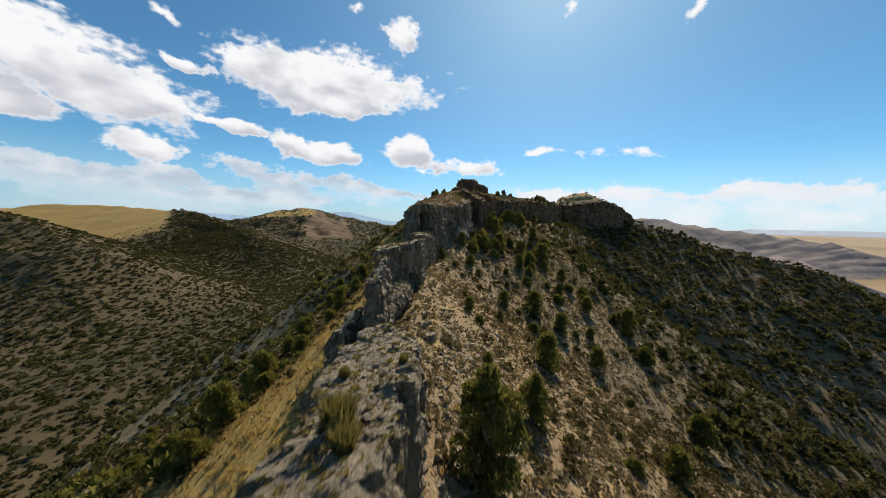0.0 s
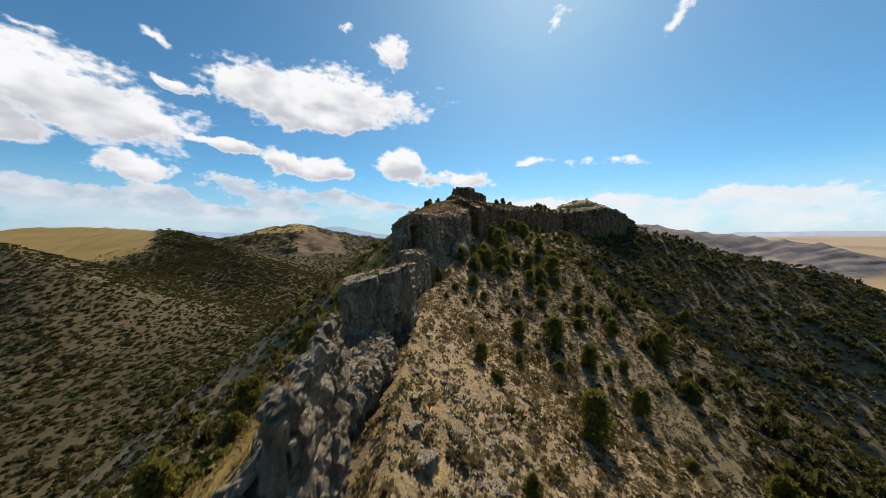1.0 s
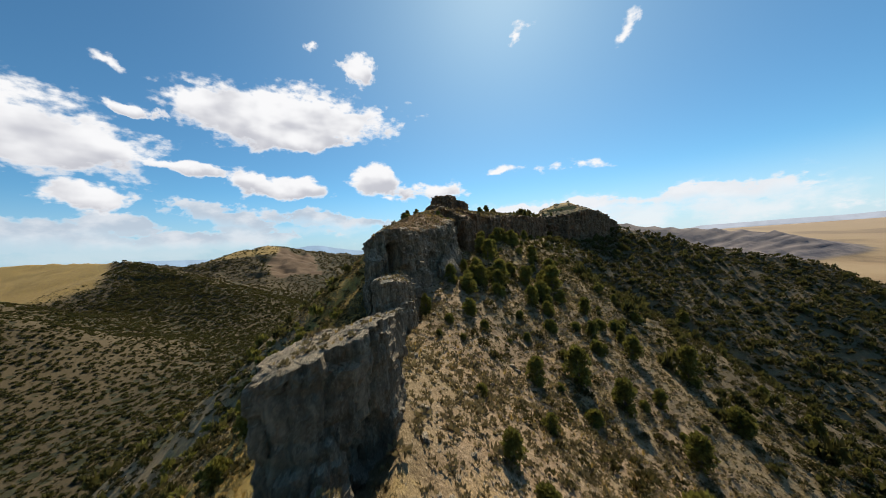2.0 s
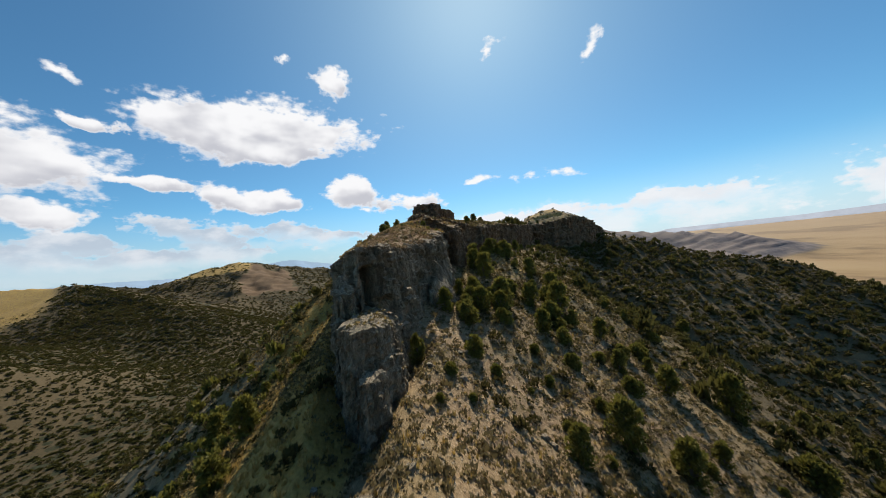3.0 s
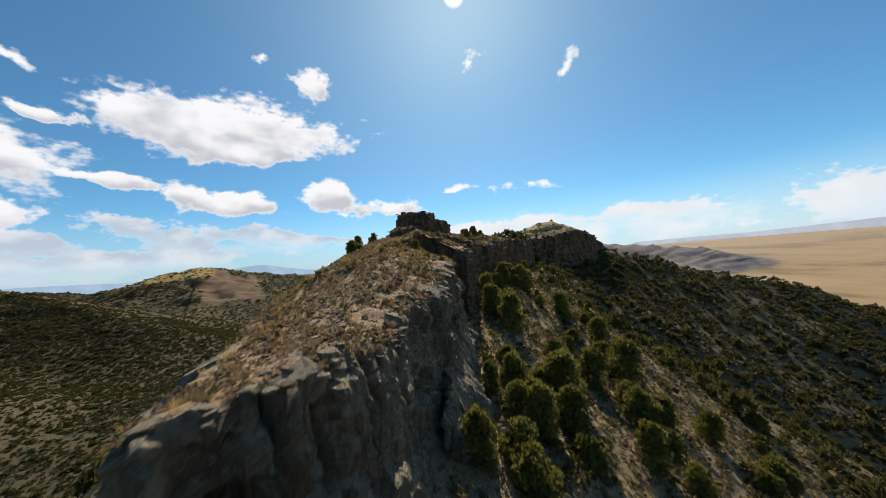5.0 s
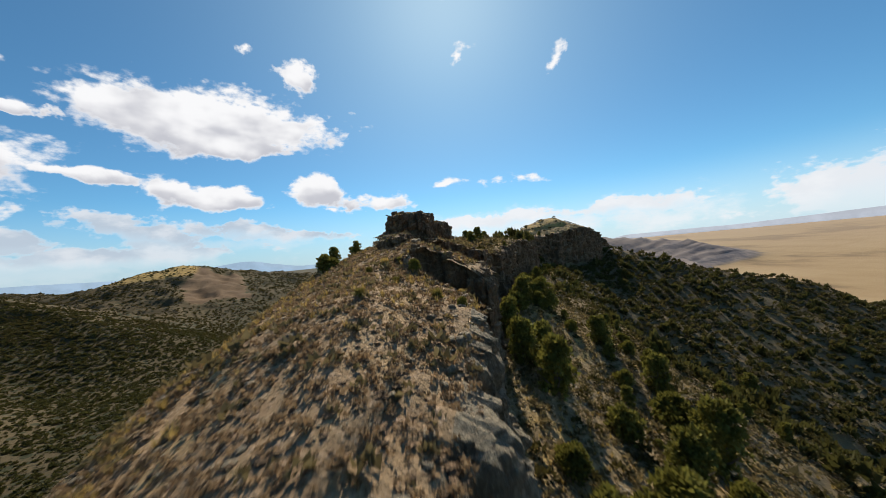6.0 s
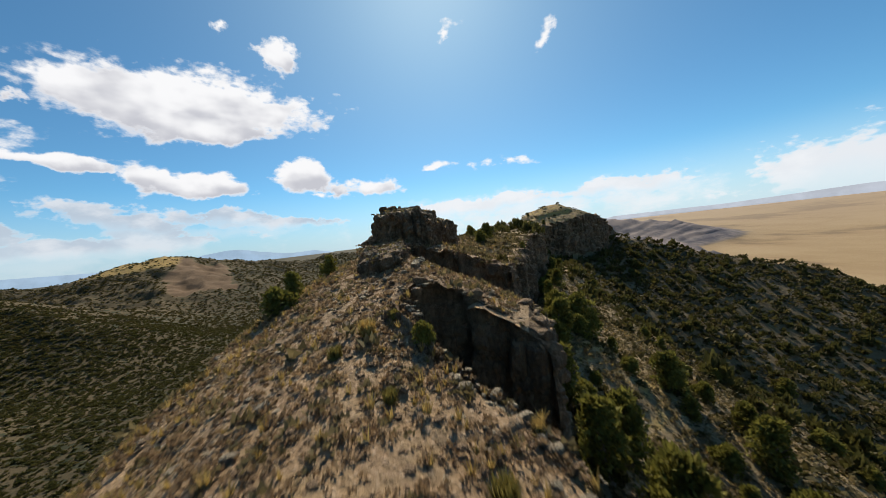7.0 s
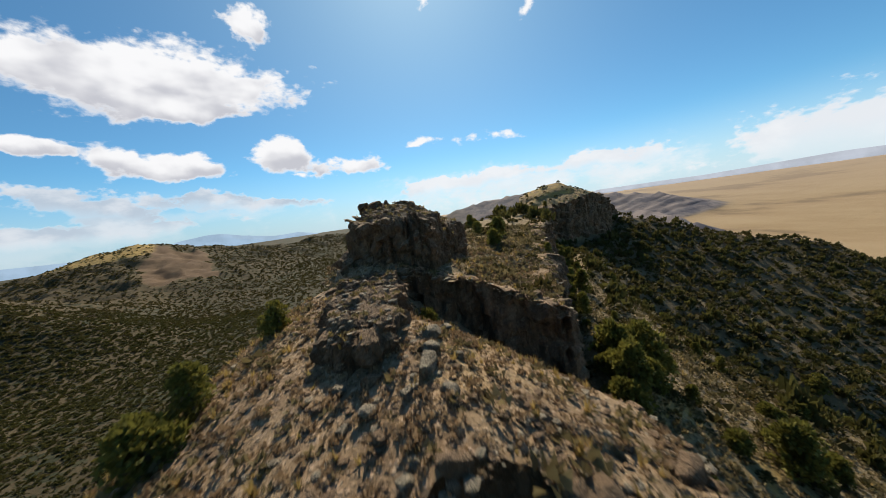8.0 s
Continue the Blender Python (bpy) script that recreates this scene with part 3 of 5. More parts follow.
def mesh_object(name, verts, faces, mat, smooth=False, parent=None):
    """A mesh from arrays of points and of faces with the same number of corners."""
    verts, faces = np.asarray(verts, dtype=np.float32), np.asarray(faces, dtype=np.int32)
    me = bpy.data.meshes.new(name)
    count, corners = faces.shape
    me.vertices.add(len(verts))
    me.vertices.foreach_set("co", verts.ravel())
    me.loops.add(count * corners)
    me.loops.foreach_set("vertex_index", faces.ravel())
    me.polygons.add(count)
    me.polygons.foreach_set("loop_start", np.arange(0, count * corners, corners, dtype=np.int32))
    me.polygons.foreach_set("use_smooth", np.full(count, smooth))
    me.materials.append(mat)
    me.update(calc_edges=True)
    me.validate()
    ob = new(name, me)
    if parent:
        ob.parent = parent
    return ob


def grid_faces(rows, columns, wrap=False):
    r, c = np.meshgrid(np.arange(rows - 1), np.arange(columns if wrap else columns - 1), indexing="ij")
    a, b = r * columns + c, r * columns + (c + 1) % columns
    return np.stack([a, b, b + columns, a + columns], -1).reshape(-1, 4)


# ---- ground ----
def spread(low, high, near, cap, limit, end, growth_far):
    """Coordinates from low to high at the step near, then ever wider to end."""
    def side(start, sign, stop, grow_cap, cap_until):
        out, p, s = [], start, near
        while abs(p) < stop:
            s = s * 1.055 if s < grow_cap else (grow_cap if abs(p) < cap_until else s * growth_far)
            p += sign * s
            out.append(p)
        return out
    core = list(np.arange(low, high + near / 2, near))
    return np.array(side(low, -1, end, cap[0], limit[0])[::-1] + core + side(core[-1], 1, end, cap[1], limit[1]))


def scar_zone(x, y):
    return step(80 - np.hypot((x + 372 + 0.25 * (y - 1030)) / 0.95, (y - 1030) / 1.8) + 40 * fbm(x / 45, y / 45, octaves=3, seed=61), 0, 10)


def crown_zone(x, y):
    return step(60 - np.hypot((x + 545) / 2.1, (y - 1100) / 1.25) + 16 * fbm(x / 40, y / 40, octaves=3, seed=63), -6, 10) * 0.54


def build_ground():
    gx = spread(-15, 32, 0.48, (7.0, 7.0), (800, 320), 4700, 1.05)
    gy = spread(2, 134, 0.48, (3.0, 7.0), (40, 1500), 4700, 1.05)
    x, y = np.meshgrid(gx, gy)
    z = height(x.ravel(), y.ravel())
    x, y = x.ravel(), y.ravel()
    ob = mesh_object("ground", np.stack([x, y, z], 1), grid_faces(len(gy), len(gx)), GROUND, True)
    r = np.hypot(x, y)
    patch = fbm(x / 9, y / 9, octaves=4, seed=51)
    # straw-coloured grass: the west flank, the crag's top, the plain and the rounded hill
    west = step(-x - 6 + 0.04 * (y - 40), -1.5, 1.5) * (1 - step(-x, 18, 34)) * step(130 - y, 0, 12)
    crag = step(inside(x, y, CRAG_EDGE), 0, 2) * (0.22 + 0.5 * patch + 0.3 * step(np.interp(y, *zip(*CREST_X)) - x, 3.5, 6.5))
    level = np.interp(r, (0, 900, 1500, 2500, 4200, 9000), (-230, -215, -205, -150, -30, 60))
    plain = step(x * 0.8 - y * 0.15, 150, 420) * step(r, 500, 800) * (1 - step(z - level, 4, 18))
    rolling = rolling_zone(x, y)
    summit = step(inside(x, y, CAP_EDGE), 0, 3)
    crown = crown_zone(x, y)
    golden = np.clip(np.maximum.reduce([west * 0.95, crag, plain, rolling * 0.56, summit * 0.5, crown, 0.28 + 0.35 * patch * (r < 220)]), 0, 1)
    scar = scar_zone(x, y)
    brush = step(r, 120, 240) * (1 - golden * (golden > 0.6)) * (1 - scar) * (1 - rolling) * (1 - 1.85 * crown)
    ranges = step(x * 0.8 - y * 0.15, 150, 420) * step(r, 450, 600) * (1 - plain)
    hillside = 0.26 + 0.24 * step(r, 430, 760) + 0.35 * dark_side(x, y) + 0.5 * step(-x, 14, 30) * (1 - step(-x + 0.12 * (y - 150), 205, 260)) + 0.35 * step(y, 330, 430) * step(x, -330, -260)
    brush = brush * (1 - plain) * np.where((x < 0) & (r < 1700), hillside, 1.0)
    brush = brush * (1 - summit) * (1 - 0.5 * ranges) * (1 - 0.85 * step(x, 10, 40) * (1 - step(r, 330, 420)))
    brush = np.maximum(brush, 0.2 * step(x, 34, 70) * (1 - step(r, 330, 420)) * (1 - summit))
    # distance mask for the haze painted on the plain
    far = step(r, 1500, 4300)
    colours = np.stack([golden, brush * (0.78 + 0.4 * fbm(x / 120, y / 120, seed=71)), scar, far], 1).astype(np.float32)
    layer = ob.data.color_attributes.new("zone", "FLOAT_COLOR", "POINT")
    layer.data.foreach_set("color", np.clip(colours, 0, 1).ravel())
    stones = ob.data.attributes.new("stony", "FLOAT", "POINT")
    stones.data.foreach_set("value", np.maximum(np.maximum(step(inside(x, y, CRAG_EDGE), 0, 1.5), 0.15 * summit), 0.75 * step(x, -3, 1) * (1 - step(x - 0.2 * y, 16, 30)) * (1 - step(y, 70, 100)) * step(fbm(x / 6, y / 6, octaves=3, seed=55), -0.5, 0.3)).astype(np.float32))
    # mask of the far slopes whose colour carries painted haze
    range_haze = ob.data.attributes.new("mauve", "FLOAT", "POINT")
    range_haze.data.foreach_set("value", (ranges * step(r, 500, 700)).astype(np.float32))
    flat = ob.data.attributes.new("plain", "FLOAT", "POINT")
    flat.data.foreach_set("value", plain.astype(np.float32))
    return tagged(ob, "dry rocky ridge with tan soil, straw grass and far plain", "ground", kind="structure")


ground = build_ground()


def far_range(name, az_from, az_to, crests, base, seed, mat, label):
    """A far range as a ring of slopes: crests are (azimuth, width, rise) in degrees."""
    az = np.linspace(az_from, az_to, 220)
    rise = base + sum(h * np.exp(-((az - a) / w) ** 2) for a, w, h in crests) + 0.3 * base * fbm(az / 3.0, octaves=5, seed=seed)
    fade = np.clip(np.minimum(az - az_from, az_to - az) / 4, 0, 1)
    rise = rise * fade - 0.6 * (1 - fade)
    a = np.radians(az)
    rows = []
    for f, r in ((0, 4450), (0.35, 4500), (0.7, 4550), (1.0, 4600), (0.0, 4690)):
        h = 15 + r * np.tan(np.radians(-2.5 + (rise + 2.5) * f))
        rows.append(np.stack([np.sin(a) * r, np.cos(a) * r, h], 1))
    ob = mesh_object(name, np.concatenate(rows), grid_faces(5, 220), mat, True)
    return tagged(ob, label, "mountains", kind="structure")


far_range("backdrop_1", -64, -2, ((-17, 4.0, 1.15), (-21, 2.0, 0.35), (-42, 7, 0.35), (-8, 5, -0.3)), 0.55, 81, FAR_BLUE_HAZE, "hazy blue mountain range on the far horizon")
far_range("backdrop_2", 40, 96, ((68, 6, 0.32), (80, 8, 0.3)), 0.16, 87, FAR_MAUVE_HAZE, "thin hills in mauve haze along the edge of the far plain")


# ---- rock masses ----
def resample(points, gap, closed):
    p = np.array(points + (points[:1] if closed else []), dtype=float)
    # round the corners once
    q = [p[0]]
    for a, b in zip(p, p[1:]):
        q += [a * 0.75 + b * 0.25, a * 0.25 + b * 0.75]
    q.append(p[-1])
    p = np.array(q[1:-1] + [q[1]]) if closed else np.array(q)
    s = np.concatenate([[0], np.cumsum(np.hypot(*np.diff(p[:, :2], axis=0).T))])
    n = max(int(s[-1] / gap), 8)
    u = np.linspace(0, s[-1], n, endpoint=not closed)
    return np.stack([np.interp(u, s, p[:, k]) for k in range(p.shape[1])], 1), u


def rock_relief(x, y, z, u, seed, column=2.2, depth=0.8, rough=0.5):
    """How far a face stands out: columns parted by cracks, ledges, and broken grain."""
    warp = 0.35 * fbm(u / 3, z / 3, octaves=3, seed=seed)
    number, edge = cells_1d(u / column + warp, seed)
    small, small_edge = cells_1d(u / (column * 0.37) + 1.3 * warp, seed + 3)
    ledge, ledge_edge = cells_1d(z / 2.4 + 0.8 * warp + number * 5, seed + 5)
    row, row_edge = cells_1d(z / (0.62 * column) + 0.9 * warp + 3 * number, seed + 15)
    block, block_edge = cells_1d(u / (0.55 * column) + 37 * row + warp, seed + 17)
    course, course_edge = cells_1d(z / 0.5 + 0.6 * warp + 2 * block, seed + 19)
    chip, chip_edge = cells_1d(u / 0.55 + 23 * course + 0.8 * warp, seed + 23)
    out = depth * (number - 0.55) - 0.6 * depth * np.exp(-(edge / 0.06) ** 2) + 0.2 * depth * (small - 0.5)
    out = out + 0.30 * depth * (ledge - 0.5) + 0.55 * depth * (block - 0.5) - 0.16 * np.exp(-(ledge_edge / 0.06) ** 2) - 0.13 * np.exp(-(row_edge / 0.05) ** 2) - 0.13 * np.exp(-(block_edge / 0.05) ** 2) - 0.08 * np.exp(-(small_edge / 0.08) ** 2)
    out = out + 0.3 * rough * (chip - 0.5) - 0.05 * np.exp(-(course_edge / 0.08) ** 2) - 0.05 * np.exp(-(chip_edge / 0.08) ** 2)
    out = out + rough * (0.6 * fbm(x / 1.9, y / 1.9, z / 2.2, octaves=4, seed=seed + 9) + 0.4 * fbm(x / 0.42, y / 0.42, z / 0.5, octaves=2, seed=seed + 13))
    return out


def cliff(name, path, label, mat, seed, closed=False, gap=0.3, column=2.2, depth=0.8, rough=0.5, cap=3.6, lean=0.06, group="", hollows=(), pieces=1, top=None, end_mat=None, end_from=0):
    """A rock face along path, rows of (x, y, top, bottom) with the open side on the right hand; closed: a whole block."""
    p, u = resample([tuple(map(float, q)) for q in path], gap, closed)
    if closed:
        t = np.roll(p, -1, 0) - np.roll(p, 1, 0)
    else:
        t = np.gradient(p, axis=0)
    length = np.hypot(t[:, 0], t[:, 1])
    nx, ny = t[:, 1] / length, -t[:, 0] / length
    tall = float(np.max(p[:, 2] - p[:, 3]))
    rows_n = int(np.clip(tall / gap, 6, 80))
    top_noise = 0.35 * rough * fbm(u / 1.1, u * 0, octaves=3, seed=seed + 21) + 0.45 * depth * (cells_1d(u / column + 0.2, seed)[0] - 0.5) + 0.4 * depth * (cells_1d(u / (0.4 * column), seed + 33)[0] - 0.5)
    rows = []
    # the cap closes on the block's long axis
    centre = p[:, :2].mean(0)
    spread_xy = p[:, :2] - centre
    axis = np.linalg.svd(spread_xy, full_matrices=False)[2][0]
    reach = np.clip(spread_xy @ axis, -0.62 * np.abs(spread_xy @ axis).max(), 0.62 * np.abs(spread_xy @ axis).max())
    middle = centre + reach[:, None] * axis
    along = spread_xy @ axis
    fit_top = np.polyfit(along, p[:, 2], 1)
    for k in range(rows_n):
        f = k / (rows_n - 1)
        z = p[:, 3] + (p[:, 2] + top_noise - p[:, 3]) * f
        out = rock_relief(p[:, 0], p[:, 1], z, u, seed, column, depth, rough) - lean * (z - p[:, 3]) - 0.12 * step(np.full_like(z, f), 0.9, 1.0)
        for hx, hy, hz, wide, high, deep in hollows:
            d2 = ((p[:, 0] - hx) ** 2 + (p[:, 1] - hy) ** 2) / wide ** 2 + ((z - hz) / high) ** 2
            out = out - deep * step(1.2 - d2, 0, 0.4)
        rows.append(np.stack([p[:, 0] + nx * out, p[:, 1] + ny * out, z], 1))
    edge = rows[-1]
    if closed:
        fill = int(np.clip(np.sqrt(np.ptp(p[:, 0]) * np.ptp(p[:, 1])) / (1.6 * gap), 8, 16))
        for k in range(1, fill + 1):
            f = (k / fill) ** 0.85
            x, y = edge[:, 0] + (middle[:, 0] - edge[:, 0]) * f, edge[:, 1] + (middle[:, 1] - edge[:, 1]) * f
            flat = p[:, 2] * (1 - f) + np.polyval(fit_top, reach) * f
            z = flat + top_noise * (1 - f) ** 5 + 0.08 * min(1, 2.2 * f) + rough * (0.8 * fbm(x / 1.5, y / 1.5, octaves=5, seed=seed + 25, gain=0.6) + 0.3 * (cells_1d(x / 0.9 + 0.6 * fbm(x, y, seed=seed), seed + 41)[0] + cells_1d(y / 0.8 + 0.6 * fbm(x, y, seed=seed + 2), seed + 43)[0] - 1)) * min(1, 3 * f)
            rows.append(np.stack([x, y, z], 1))
    else:
        for inward, drop in ((0.3, -0.02), (0.6, -0.02), (1.0, 0.0), (1.5, 0.0), (2.0, 0.05), (2.6, 0.1), (0.5 * (2.6 + cap), 0.2), (cap, 0.6)):
            x, y = p[:, 0] - nx * (inward + lean * tall), p[:, 1] - ny * (inward + lean * tall)
            z = (top(x, y) + 0.1 if top else p[:, 2]) + top_noise * (1 - inward / cap) ** 3 - drop + 0.3 * rough * fbm(x / 0.9, y / 0.9, octaves=3, seed=seed + 27)
            rows.append(np.stack([x, y, z], 1))
    if pieces == 1:
        ob = mesh_object(name, np.concatenate(rows), grid_faces(len(rows), len(p), closed), mat)
        return tagged(ob, label, "rock", group)
    # a long face is made of several buttresses
    root = new(name)
    if closed:
        cuts = np.linspace(0, len(p), pieces + 1).astype(int)
        for a, b in zip(cuts, cuts[1:]):
            span = np.arange(a, b + 1) % len(p)
            mesh_object("rock_face", np.concatenate([row[span] for row in rows]), grid_faces(len(rows), len(span)), mat, parent=root)
        return tagged(root, label, "rock", group)
    cuts = np.linspace(0, len(p) - 1, pieces + 1).astype(int)
    for k, (a, b) in enumerate(zip(cuts, cuts[1:])):
        strip = np.concatenate([row[a:b + 1] for row in rows[:rows_n + 1]])
        mesh_object("buttress", strip, grid_faces(rows_n + 1, b + 1 - a), end_mat if end_mat and k >= end_from else mat, parent=root)
        soil = rows[rows_n:]
        rim = mesh_object("rim", np.concatenate([row[a:b + 1] for row in soil]), grid_faces(len(soil), b + 1 - a), GROUND, True, parent=root)
        grassy = top is cap_top
        rim.data.attributes.new("stony", "FLOAT", "POINT").data.foreach_set("value", np.full(len(rim.data.vertices), 0.3 if grassy else 1.0, dtype=np.float32))
        tint = np.tile(np.array([0.45 if grassy else 0.0, 0, 0, 0], dtype=np.float32), len(rim.data.vertices))
        rim.data.color_attributes.new("zone", "FLOAT_COLOR", "POINT").data.foreach_set("color", tint)
    return tagged(root, label, "rock", group)


def edge_path(points, top, foot, sink=1.2):
    """Rows for cliff() from points of an edge: the top surface there, and the ground a little outside."""
    p = np.array(points, dtype=float)
    t = np.gradient(p, axis=0)
    n = np.stack([t[:, 1], -t[:, 0]], 1) / np.hypot(t[:, 0], t[:, 1])[:, None]
    outside = lower_ground(p[:, 0] + 1.5 * n[:, 0], p[:, 1] + 1.5 * n[:, 1])
    return [(a, b, float(t1), float(min(o, t1 - 1) - sink)) for (a, b), t1, o in zip(points, top(p[:, 0], p[:, 1]) + foot, outside)]


def densify(points, n=3):
    out = []
    for a, b in zip(points, points[1:]):
        out += [(a[0] + (b[0] - a[0]) * k / n, a[1] + (b[1] - a[1]) * k / n) for k in range(n)]
    return out + [points[-1]]


# caves and overhangs in the crag: place, half width, half height, depth
HOLLOWS = ((-3.6, 67.0, 5.2, 1.5, 2.3, 2.8), (-2.0, 68.4, 2.6, 1.6, 1.6, 1.8), (2.6, 77.6, 5.0, 1.5, 0.9, 1.1), (6.0, 85.0, 7.5, 1.4, 1.2, 0.9))
cliff("crag_face", edge_path(densify(CRAG_EDGE[:22]), crag_top, 0.15), "tall grey fractured limestone cliff below a grassy crag top", GREY_ROCK, 100, gap=0.22, column=2.6, depth=1.1, rough=0.6,
      hollows=HOLLOWS, pieces=9, top=crag_top, end_mat=BROWN_ROCK, end_from=7)
cliff("terrace_face", edge_path(densify(TERRACE_EDGE[:13]), terrace_top, 0.1), "dark brown broken cliff band along the upper ridge", BROWN_ROCK, 140, gap=0.36, column=2.4, depth=1.5, rough=0.9, pieces=6, top=terrace_top)
cliff("cap_face", edge_path(densify(CAP_EDGE[:7]), cap_top, 0.2, 2.0), "dark cliff band round the grassy far summit", BROWN_ROCK, 180, gap=0.7, column=4.2, depth=2.6, rough=1.5, cap=5.5, pieces=4, top=cap_top)

FINS = "rock outcrops along the ridge crest"
cliff("rock_slab", [(-0.4, 3.0, 0.3, -6), (-0.5, 8, 0.1, -6), (-0.5, 12, -0.2, -6), (-0.3, 15, -0.7, -6.5), (-1.6, 16.6, -0.3, -6), (-3.2, 16.9, -0.2, -6), (-5.0, 15.4, -1.0, -6.5), (-5.2, 11, -1.2, -6.5), (-4.9, 6, -1.2, -6.5), (-4.5, 2.5, -1.2, -6)],
      "broad weathered grey limestone slab with lichen and low tufts", GREY_ROCK, 210, True, 0.16, 1.6, 0.5, 0.36, group=FINS, pieces=4)
cliff("rock_spire", [(-3.5, 19.5, 1.3, -5), (-3.6, 21.5, 1.7, -5), (-3.8, 24.0, 2.1, -5), (-4.3, 25.5, 2.5, -5), (-5.0, 25.0, 2.4, -6), (-5.4, 22.4, 1.6, -6), (-5.1, 19.6, 1.0, -6)],
      "narrow upright grey rock fin with pale broken top", GREY_ROCK, 230, True, 0.14, 1.3, 0.4, 0.55, lean=0.03, group=FINS, pieces=3)
cliff("rock_shoulder", [(-5.6, 18.6, -2.2, -6), (-5.2, 21.6, -1.2, -6), (-5.8, 24.6, -1.4, -6.5), (-7.6, 24.6, -2.4, -7), (-8.2, 22.4, -2.9, -7.5), (-7.4, 19.4, -2.9, -7)],
      "low dark grey rock shoulder beside the upright fin", GREY_ROCK, 250, True, 0.18, 1.4, 0.5, 0.6, group=FINS)
cliff("rock_wall", [(-7.6, 35.2, 1.6, -6), (-5.6, 36.0, 2.2, -5), (-3.4, 37.6, 2.9, -5), (-2.0, 39.2, 3.2, -5), (-1.8, 41.0, 3.2, -4.5), (-2.5, 42.8, 2.6, -5), (-4.0, 43.6, 2.3, -5), (-6.4, 41.8, 2.2, -6), (-7.8, 39.0, 2.4, -7)],
      "massive pale grey rock wall split by vertical cracks", GREY_ROCK, 270, True, 0.17, 2.6, 0.55, 0.4, lean=0.02, group=FINS, pieces=5, hollows=((-3.2, 37.6, -2.2, 1.2, 1.3, 1.0),))
cliff("rock_step", [(-5.6, 26.6, -2.0, -6), (-4.2, 26.2, -1.9, -5), (-3.5, 28.0, -1.6, -5), (-3.3, 31.0, -1.5, -5), (-3.1, 33.4, -1.7, -5), (-3.8, 35.4, -1.5, -5), (-5.6, 35.2, -1.6, -5.5), (-6.8, 32.4, -2.0, -6), (-7.0, 29.0, -2.3, -6.5), (-6.5, 27.2, -2.4, -6.5)],
      "low stony hump of broken rock in front of the wall", GREY_ROCK, 290, True, 0.17, 1.1, 0.5, 0.55, group=FINS)
cliff("rock_block", [(-5.6, 57.2, 3.1, -7), (-3.4, 58.6, 3.0, -5), (-1.4, 61.4, 2.4, -4), (-0.8, 63.6, 2.2, -4), (-1.8, 65.0, 3.2, -3), (-4.0, 65.8, 3.6, -3), (-6.0, 64.6, 3.5, -6), (-6.6, 60.4, 3.1, -8)],
      "square grey rock block with a stony sloping top", GREY_ROCK, 310, True, 0.17, 2.2, 0.6, 0.5, lean=0.03, group=FINS, pieces=4)
cliff("boulder_outcrop", [(-4.4, 55.2, -0.2, -6), (-3.2, 55.6, -0.3, -5), (-2.6, 57.2, 0.0, -5), (-3.2, 58.4, 0.4, -5), (-4.8, 58.2, 0.4, -6), (-5.2, 56.6, 0.0, -6.5)],
      "rough grey rock knob at the foot of the block", GREY_ROCK, 330, True, 0.2, 1.0, 0.5, 0.6, group=FINS)
cliff("rock_pillar", [(-7.3, 62.8, 4.9, -5), (-6.0, 62.8, 4.7, -5), (-5.2, 64.4, 5.3, -4), (-5.5, 66.6, 6.7, -3), (-7.0, 67.4, 6.9, -4), (-7.8, 65.2, 6.0, -5)],
      "tall jagged grey pillar leaning on the crag", GREY_ROCK, 350, True, 0.15, 0.9, 0.6, 0.8, lean=0.04, group=FINS)
cliff("rock_buttress", [(2.6, 77.0, 2.2, -4), (5.0, 77.2, 0.8, -5), (6.4, 79.6, 1.4, -4), (7.0, 83.0, 3.2, -3), (7.9, 86.6, 4.9, -2), (8.9, 90.0, 6.0, -1), (7.2, 91.0, 8.0, 0), (4.4, 84.6, 6.4, -2), (2.4, 80.0, 5.0, -2)],
      "stepped grey rock buttress at the foot of the crag face", GREY_ROCK, 340, True, 0.18, 1.3, 0.7, 0.7, lean=0.05, group=FINS)
SUMMIT = "brown crags that crown the summit"
cliff("summit_crag", [(5.4, 122.8, 21.6, 14), (8.2, 120.4, 21.8, 14), (11.0, 120.0, 22.0, 14), (13.2, 122.8, 22.2, 14.5), (14.2, 128, 22.6, 15), (14.4, 133.5, 23.2, 16), (12, 137.5, 24.2, 16), (8.6, 136.5, 24.2, 16), (6.2, 132, 23.4, 16), (5.0, 127, 22.4, 15)],
      "blocky brown summit crag of shattered rock", BROWN_ROCK, 370, True, 0.24, 1.9, 1.2, 1.0, lean=0.07, group=SUMMIT, pieces=4)
cliff("summit_shoulder", [(3.4, 123.4, 19.2, 15), (6.0, 121.6, 19.6, 15), (8.8, 121.8, 19.8, 15), (8.6, 126, 20.4, 16), (5.6, 130, 20.6, 16), (3.2, 127, 19.6, 15)],
      "lower brown rock shoulder under the summit crag", BROWN_ROCK, 374, True, 0.25, 1.5, 0.8, 0.7, lean=0.12, group=SUMMIT)
cliff("summit_tower", [(12.6, 124.2, 20.8, 15), (15.2, 124.6, 20.8, 15), (17.4, 129.0, 20.8, 15), (19.4, 134.0, 20.6, 16), (17.0, 138.0, 21.4, 16), (13.8, 134, 21.8, 16), (12.6, 128, 21.4, 15)],
      "broken brown rock steps beside the summit crag", BROWN_ROCK, 378, True, 0.27, 1.4, 1.0, 0.8, lean=0.14, group=SUMMIT)
